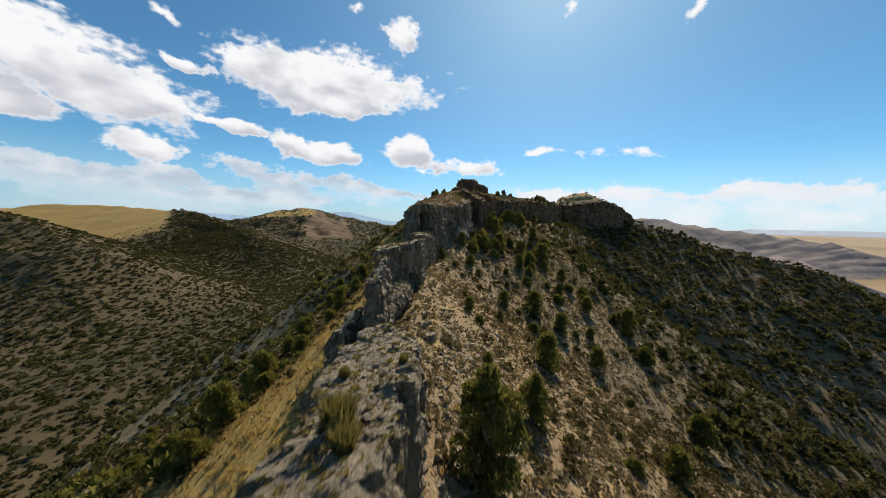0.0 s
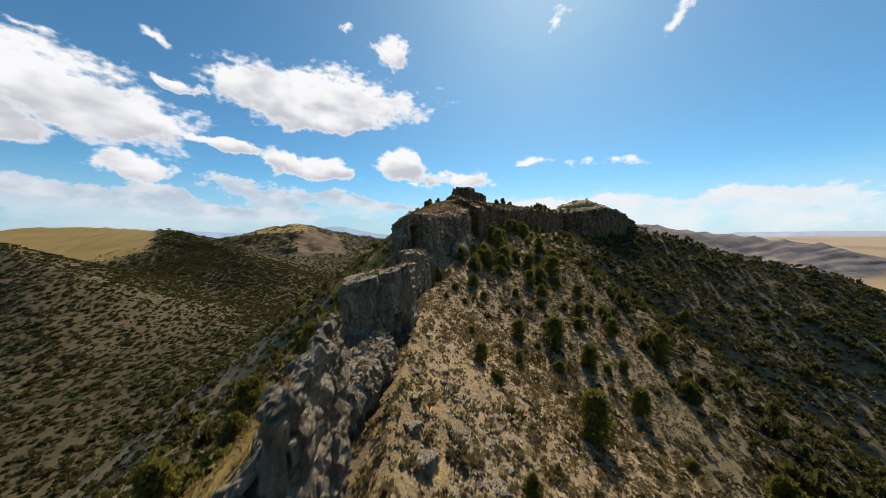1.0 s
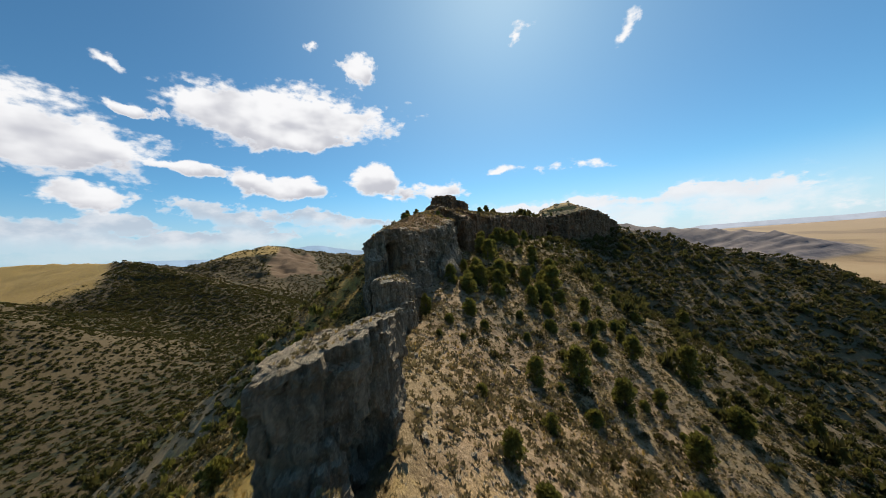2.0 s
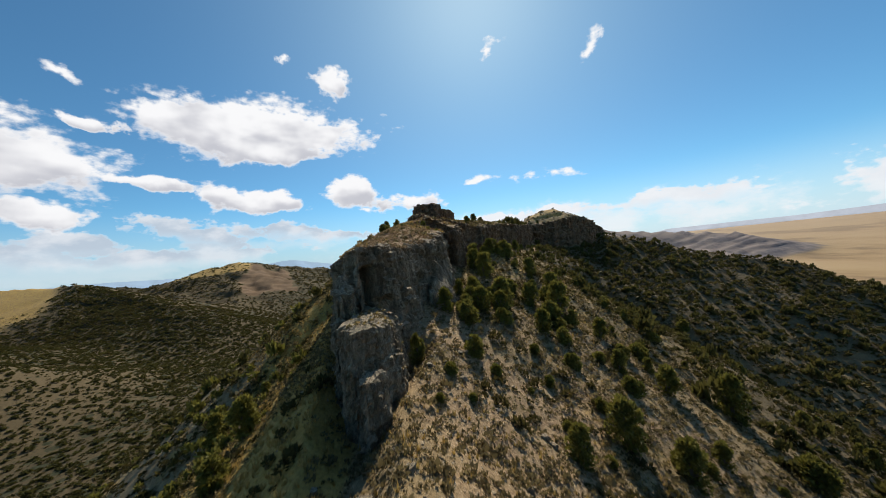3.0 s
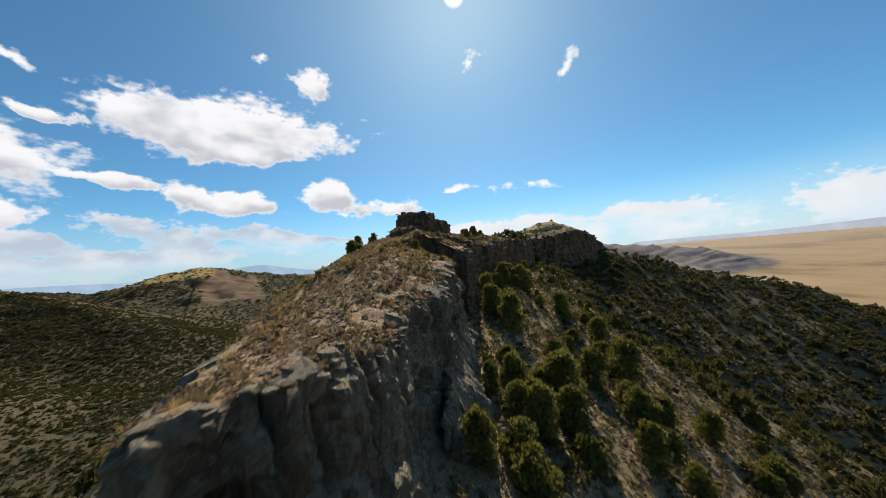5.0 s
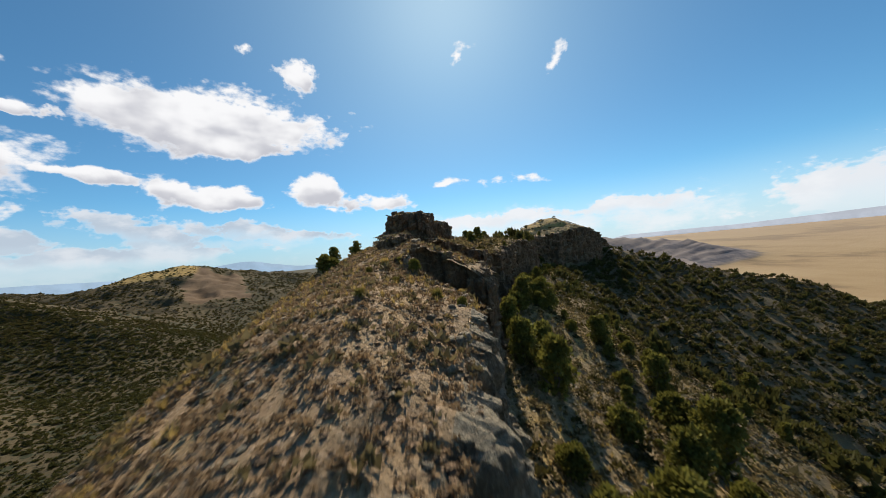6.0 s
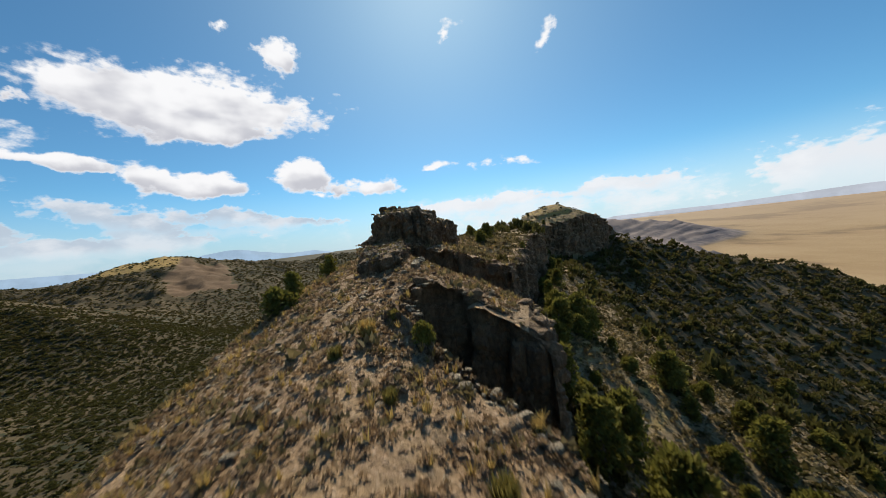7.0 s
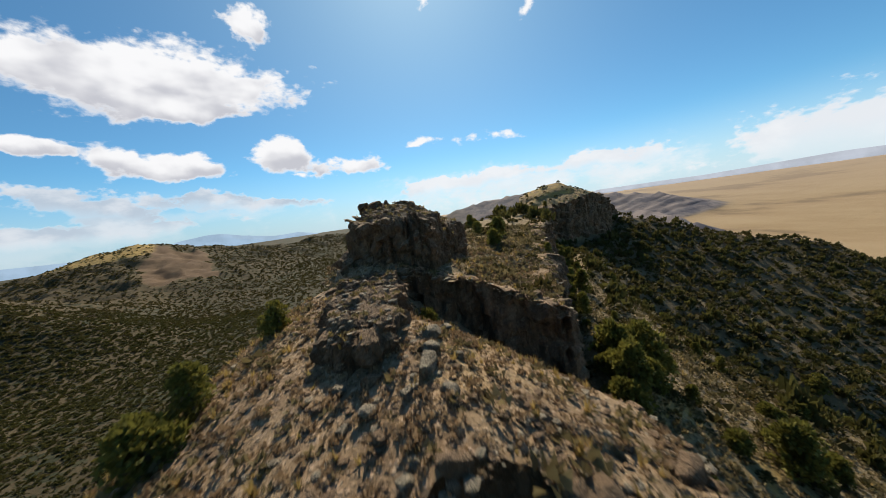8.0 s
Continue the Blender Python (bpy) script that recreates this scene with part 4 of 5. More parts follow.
cliff("summit_buttress", [(98.0, 196.5, 17.5, 6), (106.0, 197.5, 17.2, 5), (113.0, 202.0, 16.6, 4), (118.5, 206.5, 15.0, 3), (117.0, 211.0, 16.5, 5), (108.0, 211.0, 20.4, 8), (101.0, 207.0, 21.2, 10), (97.0, 201.0, 19.2, 8)],
      "dark brown rock buttress on the grassy far summit", BROWN_ROCK, 382, True, 0.5, 3.0, 1.4, 1.2, lean=0.1, group=SUMMIT)
cliff("rock_ledge", [(3.4, 110.0, 17.5, 14), (5.4, 109.2, 17.8, 14), (6.7, 111.6, 18.2, 15), (7.6, 116, 18.6, 15), (7.4, 120, 19.0, 15), (4.4, 120.5, 18.8, 15), (3.2, 116.5, 18.2, 15), (2.7, 112.4, 17.8, 14.5)],
      "squat brown rock ledge with a rubble top", BROWN_ROCK, 390, True, 0.2, 1.2, 0.8, 0.75, lean=0.05, pieces=4)


# ---- plants and stones ----
def random_points(n, box, seed, density):
    """Up to n places in the box (x0, x1, y0, y1), kept with the chance that density(x, y) gives."""
    rng = np.random.default_rng(seed)
    x, y = rng.uniform(box[0], box[1], n), rng.uniform(box[2], box[3], n)
    keep = rng.uniform(0, 1, n) < density(x, y)
    return x[keep], y[keep], rng


def tuft_shape(count, seed, upright=0.35, size=0.5):
    """Leaves on a dome of radius 1: triangles as an array (count, 3, 3)."""
    rng = np.random.default_rng(seed)
    a, h = rng.uniform(0, 2 * math.pi, count), rng.uniform(0.0, 1.0, count) ** 0.8
    ring = np.sqrt(np.clip(1 - h * h, 0, 1)) * rng.uniform(0.75, 1.08, count)
    at = np.stack([np.cos(a) * ring, np.sin(a) * ring, h * 0.95], 1)
    out = at / np.linalg.norm(at, axis=1)[:, None] + np.array([0, 0, upright]) + rng.normal(0, 0.3, (count, 3))
    out /= np.linalg.norm(out, axis=1)[:, None]
    side = np.cross(out, rng.normal(0, 1, (count, 3)))
    side /= np.linalg.norm(side, axis=1)[:, None]
    length = size * rng.uniform(0.7, 1.3, count)[:, None]
    return np.stack([at * 0.72 - side * length * 0.55, at * 0.72 + side * length * 0.55, at * 0.8 + out * length], 1)


def blade_shape(count, seed, lean=0.55):
    """Thin blades of height 1 that spread from one root."""
    rng = np.random.default_rng(seed)
    a = rng.uniform(0, 2 * math.pi, count)
    d = np.stack([np.cos(a), np.sin(a), np.zeros(count)], 1)
    root = d * rng.uniform(0, 0.16, count)[:, None]
    tip = root + d * (lean * rng.uniform(0.2, 1.0, count))[:, None] + np.array([0, 0, 1]) * rng.uniform(0.6, 1.1, count)[:, None]
    side = np.stack([-np.sin(a), np.cos(a), np.zeros(count)], 1) * 0.1
    return np.stack([root - side, root + side, tip], 1)


def stone_shape(seed):
    """A broken stone of 20 faces, radius about 1."""
    rng = np.random.default_rng(seed)
    bm = bmesh.new()
    bmesh.ops.create_icosphere(bm, subdivisions=1, radius=1)
    v = np.array([p.co for p in bm.verts])
    f = np.array([[p.index for p in face.verts] for face in bm.faces])
    bm.free()
    v = np.sign(v) * np.abs(v) ** 0.75 * rng.uniform(0.72, 1.2, (len(v), 1)) * np.array([1, rng.uniform(0.6, 0.95), rng.uniform(0.4, 0.75)])
    return v[f]


def scatter(name, shapes, x, y, size, tall, sink, mat, label, category, rng, z=None):
    """One object of kind stuff: a random shape at each place, turned about z."""
    pieces = []
    pick = rng.integers(0, len(shapes), len(x))
    turn = rng.uniform(0, 2 * math.pi, len(x))
    z = (rooting(x, y) if z is None else z) - sink
    for k, shape in enumerate(shapes):
        m = pick == k
        if not m.any():
            continue
        c, s = np.cos(turn[m])[:, None, None], np.sin(turn[m])[:, None, None]
        px = (shape[None, :, :, 0] * c - shape[None, :, :, 1] * s) * size[m][:, None, None] + x[m][:, None, None]
        py = (shape[None, :, :, 0] * s + shape[None, :, :, 1] * c) * size[m][:, None, None] + y[m][:, None, None]
        pz = shape[None, :, :, 2] * (size[m] * tall[m])[:, None, None] + z[m][:, None, None]
        pieces.append(np.stack([px, py, pz], -1).reshape(-1, 3))
    verts = np.concatenate(pieces)
    ob = mesh_object(name, verts, np.arange(len(verts)).reshape(-1, 3), mat)
    return tagged(ob, label, category, kind="stuff")


from mathutils.bvhtree import BVHTree

ROCK_NAMES = ("rock_slab", "rock_spire", "rock_wall", "rock_block", "rock_step", "rock_ledge", "summit_crag", "summit_shoulder", "summit_tower", "boulder_outcrop", "rock_shoulder", "rock_buttress", "rock_pillar")


def rock_trees():
    made = []
    for name in ROCK_NAMES:
        ob = bpy.data.objects[name]
        verts, faces = [], []
        for me in [child.data for child in ob.children] or [ob.data]:
            faces += [tuple(k + len(verts) for k in f.vertices) for f in me.polygons]
            verts += [v.co.copy() for v in me.vertices]
        made.append(BVHTree.FromPolygons(verts, faces))
    return made


def surface(x, y, trees):
    """The ground or, where a rock stands, its top; and 1 on rock."""
    z, rock = rooting(x, y), np.zeros(len(x))
    for tree in trees:
        for k in range(len(x)):
            if -10 < x[k] < 20 and 0 < y[k] < 140:
                hit = tree.ray_cast(Vector((x[k], y[k], 60)), Vector((0, 0, -1)))
                if hit[0] is not None and hit[0].z > z[k]:
                    z[k], rock[k] = hit[0].z, 1
    return z, rock


ROCKS_PLAN = [[(-0.3, 2), (-0.3, 15), (-2, 17), (-5.2, 15.5), (-5, 2)], [(-3.5, 19.5), (-3.8, 24), (-4.3, 25.5), (-5.2, 25), (-5.4, 19.6)], [(-7.6, 35.2), (-2, 39.2), (-1.8, 41), (-4, 43.6), (-6.4, 41.8), (-7.8, 39)],
              [(-5.6, 26.6), (-4.2, 26.2), (-3.4, 29), (-3.2, 33.4), (-3.8, 35.2), (-5.6, 35), (-6.8, 32.4), (-6.8, 28)],
              [(-5.8, 57), (-1, 61), (-0.8, 64), (-4, 66), (-6.6, 64.6)], [(5, 124.4), (8.6, 122.4), (13, 122.6), (18.8, 132.5), (16.5, 138.8), (10, 138.2), (4.4, 128)]]


def on_soil(x, y):
    """1 where soil lies open, 0 on rock tops and at cliff edges."""
    free = np.ones(np.shape(x))
    for loop in ROCKS_PLAN:
        free = free * (1 - step(inside(x, y, loop), -0.4, 0.1))
    for loop in (CRAG_EDGE, TERRACE_EDGE, CAP_EDGE):
        d = inside(x, y, loop)
        free = free * (1 - step(d, -0.5, -0.1) * (1 - step(d, 0.6, 1.0)))
    return free


def clearing(x, y):
    return 0.5 + 0.5 * fbm(x / 14, y / 14, octaves=3, seed=91)


def plant_low_brush():
    shapes = [tuft_shape(13, 400 + k, 0.5, 0.66) for k in range(6)]

    def density(x, y):
        near = 1 - step(np.abs(x - 10), 26, 60)
        west = 1 - 0.93 * step(-x - 6, 0, 2) * (1 - step(-x, 13, 18)) * (y < 66)
        west = west * (1 - 0.75 * step(inside(x, y, CRAG_EDGE), 0, 1))
        return on_soil(x, y) * west * (0.12 + 0.88 * near) * np.clip(0.25 + 1.1 * clearing(x, y), 0, 1)
    x, y, rng = random_points(64000, (-40, 80, 2, 150), 1, density)
    size = rng.uniform(0.14, 0.38, len(x)) * (1 + 0.7 * (rng.uniform(0, 1, len(x)) > 0.9))
    scatter("low_brush", shapes, x, y, size, rng.uniform(0.7, 1.1, len(x)), 0.05, BRUSH_LEAF, "low grey-brown sagebrush tufts on dry stony soil", "brush", rng)


def plant_crag_tufts():
    shapes = [tuft_shape(14, 440 + k, 0.9, 0.6) for k in range(5)]

    def density(x, y):
        return on_soil(x, y) * step(np.maximum(inside(x, y, CRAG_EDGE), inside(x, y, TERRACE_EDGE)), 0.4, 0.9) * np.clip(0.45 + 0.8 * clearing(x * 2, y * 2), 0, 1)
    x, y, rng = random_points(21000, (-11, 26, 66, 136), 10, density)
    scatter("crag_tufts", shapes, x, y, 0.07 + 0.19 * rng.uniform(0, 1, len(x)) ** 1.7, rng.uniform(0.7, 1.2, len(x)), 0.03, TAN_LEAF, "small tan tufts covering the crag's stony top", "brush", rng)


def lay_crag_rubble():
    def density(x, y):
        return on_soil(x, y) * step(np.maximum(inside(x, y, CRAG_EDGE), inside(x, y, TERRACE_EDGE)), 0.3, 0.8) * np.clip(0.35 + 0.9 * clearing(x * 3, y * 3), 0, 1)
    x, y, rng = random_points(26000, (-11, 26, 66, 136), 18, density)
    scatter("crag_rubble", [stone_shape(660 + k) for k in range(8)], x, y, 0.05 + 0.2 * rng.uniform(0, 1, len(x)) ** 3, rng.uniform(0.5, 0.9, len(x)), 0.02, BROWN_ROCK, "reddish-brown broken stones littering the crag's top", "stones", rng)


def plant_grass():
    shapes = [blade_shape(11, 500 + k) for k in range(6)]

    def density(x, y):
        west = np.where(y < 70, step(-x - 5.5, 0, 2) * (1 - step(-x, 16, 30)), step(-inside(x, y, CRAG_EDGE), 0.3, 1.0) * (1 - step(-x, 22, 34)) * (x < -8) * (y < 115) * 0.8)
        crag = step(inside(x, y, CRAG_EDGE), 0.5, 1.5) * 0.1 * step(clearing(x * 2.5, y * 2.5), 0.6, 0.8)
        slope = 0.22 * step(clearing(x, y), 0.45, 0.7)
        left = np.interp(y, *zip(*CREST_X)) - x
        crag = np.maximum(crag, 0.5 * step(inside(x, y, CRAG_EDGE), 0.2, 0.8) * step(left, 3.5, 6.5) * (y > 72))
        return on_soil(x, y) * np.maximum.reduce([west * 0.95, crag, slope])
    x, y, rng = random_points(40000, (-34, 45, 2, 140), 2, density)
    scatter("dry_grass", shapes, x, y, rng.uniform(0.22, 0.5, len(x)), rng.uniform(0.8, 1.2, len(x)), 0.04, GRASS_LEAF, "straw-yellow bunch grass tufts on the ridge", "grass", rng)


def lay_stones():
    shapes = [stone_shape(600 + k) for k in range(8)]

    def density(x, y):
        crag = step(inside(x, y, CRAG_EDGE), 0.3, 1.0)
        foot = np.exp(-((inside(x, y, CRAG_EDGE) + 3) / 3) ** 2)
        crest = np.exp(-((x - 2) / 5) ** 2) * (y < 75)
        foot = foot + 1.6 * np.exp(-((inside(x, y, TERRACE_EDGE) - 1.2) / 1.5) ** 2)
        crag = crag + 1.0 * np.exp(-((inside(x, y, CRAG_EDGE) - 1.2) / 1.3) ** 2)
        return np.clip(0.10 + 0.5 * crag + 0.5 * foot + 0.6 * crest, 0, 1) * (1 - 0.8 * step(-x - 6, 0, 2) * (y < 64))
    x, y, rng = random_points(34000, (-25, 50, 2, 140), 3, density)
    size = 0.06 + 0.22 * rng.uniform(0, 1, len(x)) ** 4
    scatter("scree", shapes, x, y, size, rng.uniform(0.6, 1.0, len(x)), 0.03, GREY_ROCK, "grey and tan broken stones strewn over the slope", "stones", rng)


def dress_rock_tops():
    """Stones, tufts and grass on the tops of the outcrops."""
    trees = rock_trees()

    def on_rock(x, y):
        return np.maximum.reduce([step(inside(x, y, loop), 0.1, 0.5) for loop in ROCKS_PLAN + [[(2.4, 109), (7, 110), (7.6, 120), (4, 120)]]])
    x, y, rng = random_points(42000, (-9, 20, 2, 140), 6, lambda x, y: on_rock(x, y))
    z, rock = surface(x, y, trees)
    keep = (rock > 0) & (z > height(x, y) + 0.3)
    x, y, z = x[keep], y[keep], z[keep]
    third = rng.uniform(0, 1, len(x))
    bare = ((x > -5.8) & (y < 26)) * 0.2
    m = third < 0.5 - bare
    scatter("outcrop_rubble", [stone_shape(650 + k) for k in range(8)], x[m], y[m], 0.07 + 0.2 * rng.uniform(0, 1, m.sum()) ** 3, rng.uniform(0.6, 1, m.sum()), 0.02, GREY_ROCK, "loose grey stones on the outcrop tops", "stones", rng, z[m])
    m = (third > 0.72 + 0.5 * bare) & (third < 0.9)
    scatter("outcrop_brush", [tuft_shape(20, 430 + k, 0.5, 0.55) for k in range(5)], x[m], y[m], rng.uniform(0.1, 0.3, m.sum()), rng.uniform(0.7, 1.1, m.sum()), 0.03, BRUSH_LEAF, "small grey-brown tufts rooted in rock cracks", "brush", rng, z[m])
    m = third > 0.93
    scatter("outcrop_grass", [blade_shape(11, 530 + k) for k in range(5)], x[m], y[m], rng.uniform(0.15, 0.35, m.sum()), rng.uniform(0.8, 1.2, m.sum()), 0.03, GRASS_LEAF, "dry yellow grass tufts on the outcrop tops", "grass", rng, z[m])


def dress_slab():
    """Pebbles and small tufts on the broad slab."""
    rng = np.random.default_rng(31)
    x, y = rng.uniform(-5.2, -0.4, 2300), rng.uniform(2.5, 17, 2300)
    z, rock = surface(x, y, [rock_trees()[0]])
    x, y, z = x[rock > 0], y[rock > 0], z[rock > 0]
    m = rng.uniform(0, 1, len(x)) < 0.8
    scatter("slab_gravel", [stone_shape(680 + k) for k in range(8)], x[m], y[m], 0.025 + 0.1 * rng.uniform(0, 1, m.sum()) ** 2.5, rng.uniform(0.5, 0.9, m.sum()), 0.01, GREY_ROCK, "grey pebbles and chips lying on the slab", "stones", rng, z[m])
    m = ~m
    scatter("slab_tufts", [tuft_shape(22, 690 + k, 0.6, 0.5) for k in range(5)], x[m], y[m], rng.uniform(0.05, 0.15, m.sum()), rng.uniform(0.7, 1.1, m.sum()), 0.01, OLIVE_LEAF, "tiny dull olive tufts in the slab's cracks", "brush", rng, z[m])


def lay_slab_talus():
    """Blocks that have fallen from the slab and lie on the slope beside it."""
    def density(x, y):
        return np.exp(-((x - 1.2) / 2.6) ** 2) * (x > -0.1) * np.clip(0.2 + 1.1 * clearing(x * 4, y * 4), 0, 1)
    x, y, rng = random_points(3600, (-0.2, 9, 3, 34), 19, density)
    scatter("slab_talus", [stone_shape(690 + k) for k in range(8)], x, y, 0.07 + 0.32 * rng.uniform(0, 1, len(x)) ** 2.6, rng.uniform(0.6, 1.0, len(x)), 0.04, GREY_ROCK, "grey limestone blocks fallen from the slab onto the slope", "stones", rng)


def plant_shrubs():
    """Knee-high dark shrubs on both flanks near the ridge."""
    shapes = [tuft_shape(38, 460 + k, 0.5, 0.4) for k in range(6)]

    def density(x, y):
        west = 0.5 * step(-x - 10, 0, 6) * np.clip(0.1 + 1.2 * clearing(x * 0.6, y * 2.2), 0, 1)
        # thick at the outcrops' foot, where dark shrubs are added to deepen the shadow
        foot = step(-x, 6.2, 7.5) * (1 - step(-x, 11, 14)) * (y < 66)
        west = np.maximum(west, foot * (0.06 + 0.75 * step(y, 42, 47)) * step(clearing(x * 3, y * 3), 0.3, 0.6))
        east = 0.5 * step(x, 3, 9) * np.clip(1.6 * clearing(x * 1.5, y * 1.5) - 0.35, 0, 1) + 0.15 * step(x, 30, 50) + 0.8 * step(x, 16, 30) * (1 - step(y - 0.5 * x, 20, 40))
        east = east * np.where(inside(x, y, CAP_EDGE) < 0, 1.0, 0.5)
        return on_soil(x, y) * (inside(x, y, CRAG_EDGE) < 0) * np.clip(np.maximum(west, east), 0, 1)
    x, y, rng = random_points(22000, (-75, 125, 2, 225), 9, density)
    scatter("shrubs", shapes, x, y, rng.uniform(0.35, 0.95, len(x)), rng.uniform(0.7, 1.1, len(x)), 0.08, SHRUB_LEAF, "knee-high dark brown-green shrubs on the ridge flanks", "shrubs", rng)


def plant_far_brush():
    shapes = [tuft_shape(10, 700 + k, 0.3, 0.9) for k in range(5)]

    def density(x, y):
        r = np.hypot(x, y - 50)
        band = step(r, 45, 80) * (1 - step(r, 430, 560)) * (x > -60)
        thick = np.where(x < 0, 0.46, 0.62 + 0.4 * step(x, 45, 75)) * (0.25 + 1.2 * clearing(x / 3, y / 3)) * (inside(x, y, CAP_EDGE) < 0)
        valley = step(-x, 12, 24) * (1 - step(-x + 0.12 * (y - 150), 195, 250)) * 0.5
        low = 0.22 * step(-x, 95, 150)
        away = (inside(x, y, CRAG_EDGE) < -6) & (inside(x, y, TERRACE_EDGE) < -6) & (np.hypot(x - 2, (y - 60) * 0.5) > 26)
        return on_soil(x, y) * away * np.clip(np.maximum.reduce([band * (thick + valley), valley * 0.6, low]), 0, 1)
    x, y, rng = random_points(92000, (-560, 330, 0, 560), 4, density)
    scatter("far_brush", shapes, x, y, rng.uniform(0.5, 1.5, len(x)) * np.where(np.hypot(x, y - 50) < 130, 0.62, np.where(x < -140, 0.75, 1.0)), rng.uniform(0.6, 1.0, len(x)), 0.1, SHRUB_LEAF, "dark green and brown shrubs dotted over the hillsides", "shrubs", rng)


def plant_valley_bushes():
    """Round junipers and shrubs that stand apart on the pale soil across the valley."""
    shapes = [tuft_shape(30, 740 + k, 0.15, 0.78) for k in range(8)]

    def density(x, y):
        patch = 0.5 + 0.5 * fbm(x / 70, y / 70, octaves=3, seed=97)
        draw = np.exp(-((x + 95 + 0.25 * y) / 30) ** 2)
        return step(-x, 70, 120) * (1 - rolling_zone(x, y)) * np.clip(0.36 + 0.5 * patch ** 1.5 + 0.3 * draw + 0.5 * dark_side(x, y) + 0.3 * step(y, 330, 430) * step(x, -330, -260), 0, 1)
    x, y, rng = random_points(52000, (-620, -60, 40, 640), 14, density)
    size = np.clip(np.exp(rng.normal(0.04, 0.34, len(x))), 0.5, 2.2)
    scatter("valley_bushes", shapes, x, y, size, rng.uniform(0.7, 1.0, len(x)), 0.25, SCRUB_LEAF, "round dark bushes spaced over the pale valley slopes", "bushes", rng)


def plant_flank_bushes():
    """Man-high bushes in runs down the steep west flank."""
    shapes = [bush_shape(770 + k) for k in range(8)]

    def density(x, y):
        run = 0.5 + 0.5 * fbm(x / 26, y / 7, octaves=3, seed=93)
        return on_soil(x, y) * (inside(x, y, CRAG_EDGE) < -1.5) * step(-x - 13, 0, 8) * (1 - 0.6 * step(-x, 60, 110)) * step(run, 0.46, 0.68)
    x, y, rng = random_points(2900, (-120, -8, 6, 190), 16, density)
    scatter("flank_bushes", shapes, x, y, np.clip(np.exp(rng.normal(-0.25, 0.4, len(x))), 0.35, 1.8), rng.uniform(0.7, 1.15, len(x)), 0.2, JUNIPER_LEAF, "olive bushes in runs down the grassy west flank", "bushes", rng)


def plant_hill_scrub():
    """Single dark bushes on the hills across the valley."""
    shapes = [tuft_shape(10, 720 + k, 0.3, 1.1) for k in range(6)]

    def density(x, y):
        r = np.hypot(x, y - 50)
        thick = np.clip(0.36 + 0.75 * (0.5 + 0.5 * fbm(x / 110, y / 110, octaves=4, seed=95)), 0, 1)
        thick = thick * 0.8 + 0.5 * dark_side(x, y)
        bare = np.maximum.reduce([rolling_zone(x, y), scar_zone(x, y), crown_zone(x, y)])
        return step(r, 480, 620) * (1 - step(r, 1600, 1750)) * thick * (1 - bare)
    x, y, rng = random_points(84000, (-1150, 260, 250, 1700), 12, density)
    size = rng.uniform(1.0, 2.4, len(x)) * np.where(np.hypot(x, y) > 950, 1.2, 1.0)
    scatter("hill_scrub", shapes, x, y, size, rng.uniform(0.6, 1.0, len(x)), 0.35, SHRUB_LEAF, "dark scattered scrub over the hills across the valley", "scrub", rng)


def bush_shape(seed):
    """A rounded bush of a few lobes, radius about 1."""
    rng = np.random.default_rng(seed)
    lobes = []
    for k in range(6):
        a, d = rng.uniform(0, 2 * math.pi), rng.uniform(0.1, 0.55)
        lobe = tuft_shape(10, seed * 50 + k, 0.4, 0.75) * rng.uniform(0.45, 0.68) * np.array([1, 1, 1.3])
        lobes.append(lobe + np.array([math.cos(a) * d, math.sin(a) * d, rng.uniform(0.0, 0.75)]))
    return np.concatenate(lobes)


def plant_woodland():
    shapes = [bush_shape(750 + k) for k in range(6)]

    def density(x, y):
        r = np.hypot(x - 10, y - 80)
        east = step(x, 34, 62) * (1 - step(r, 300, 380)) * step(y, -5, 15) * np.clip(2.4 * clearing(x / 1.3, y / 1.3 + 40) - 0.3, 0.2, 1)
        gully = np.exp(-((x - 105 - 0.5 * (y - 110)) / 26) ** 2) * 0.6
        west = step(-x, 16, 26) * (1 - step(-x, 110, 170)) * 0.26 * np.clip(0.1 + 1.5 * clearing(x / 2, y / 2), 0, 1)
        return on_soil(x, y) * (inside(x, y, CAP_EDGE) < 0) * np.clip(1.0 * east + gully * east + west, 0, 1)
    x, y, rng = random_points(23000, (-180, 340, 0, 330), 8, density)
    scatter("woodland", shapes, x, y, np.clip(np.exp(rng.normal(-0.1, 0.4, len(x))), 0.4, 2.2), rng.uniform(0.75, 1.25, len(x)), 0.15, SCRUB_LEAF, "dense dark olive juniper scrub on the far slopes", "scrub", rng)


plant_low_brush()
plant_crag_tufts()
lay_crag_rubble()
plant_grass()
lay_stones()
dress_rock_tops()
dress_slab()
lay_slab_talus()
plant_shrubs()
plant_far_brush()
plant_valley_bushes()
plant_flank_bushes()
plant_hill_scrub()
plant_woodland()


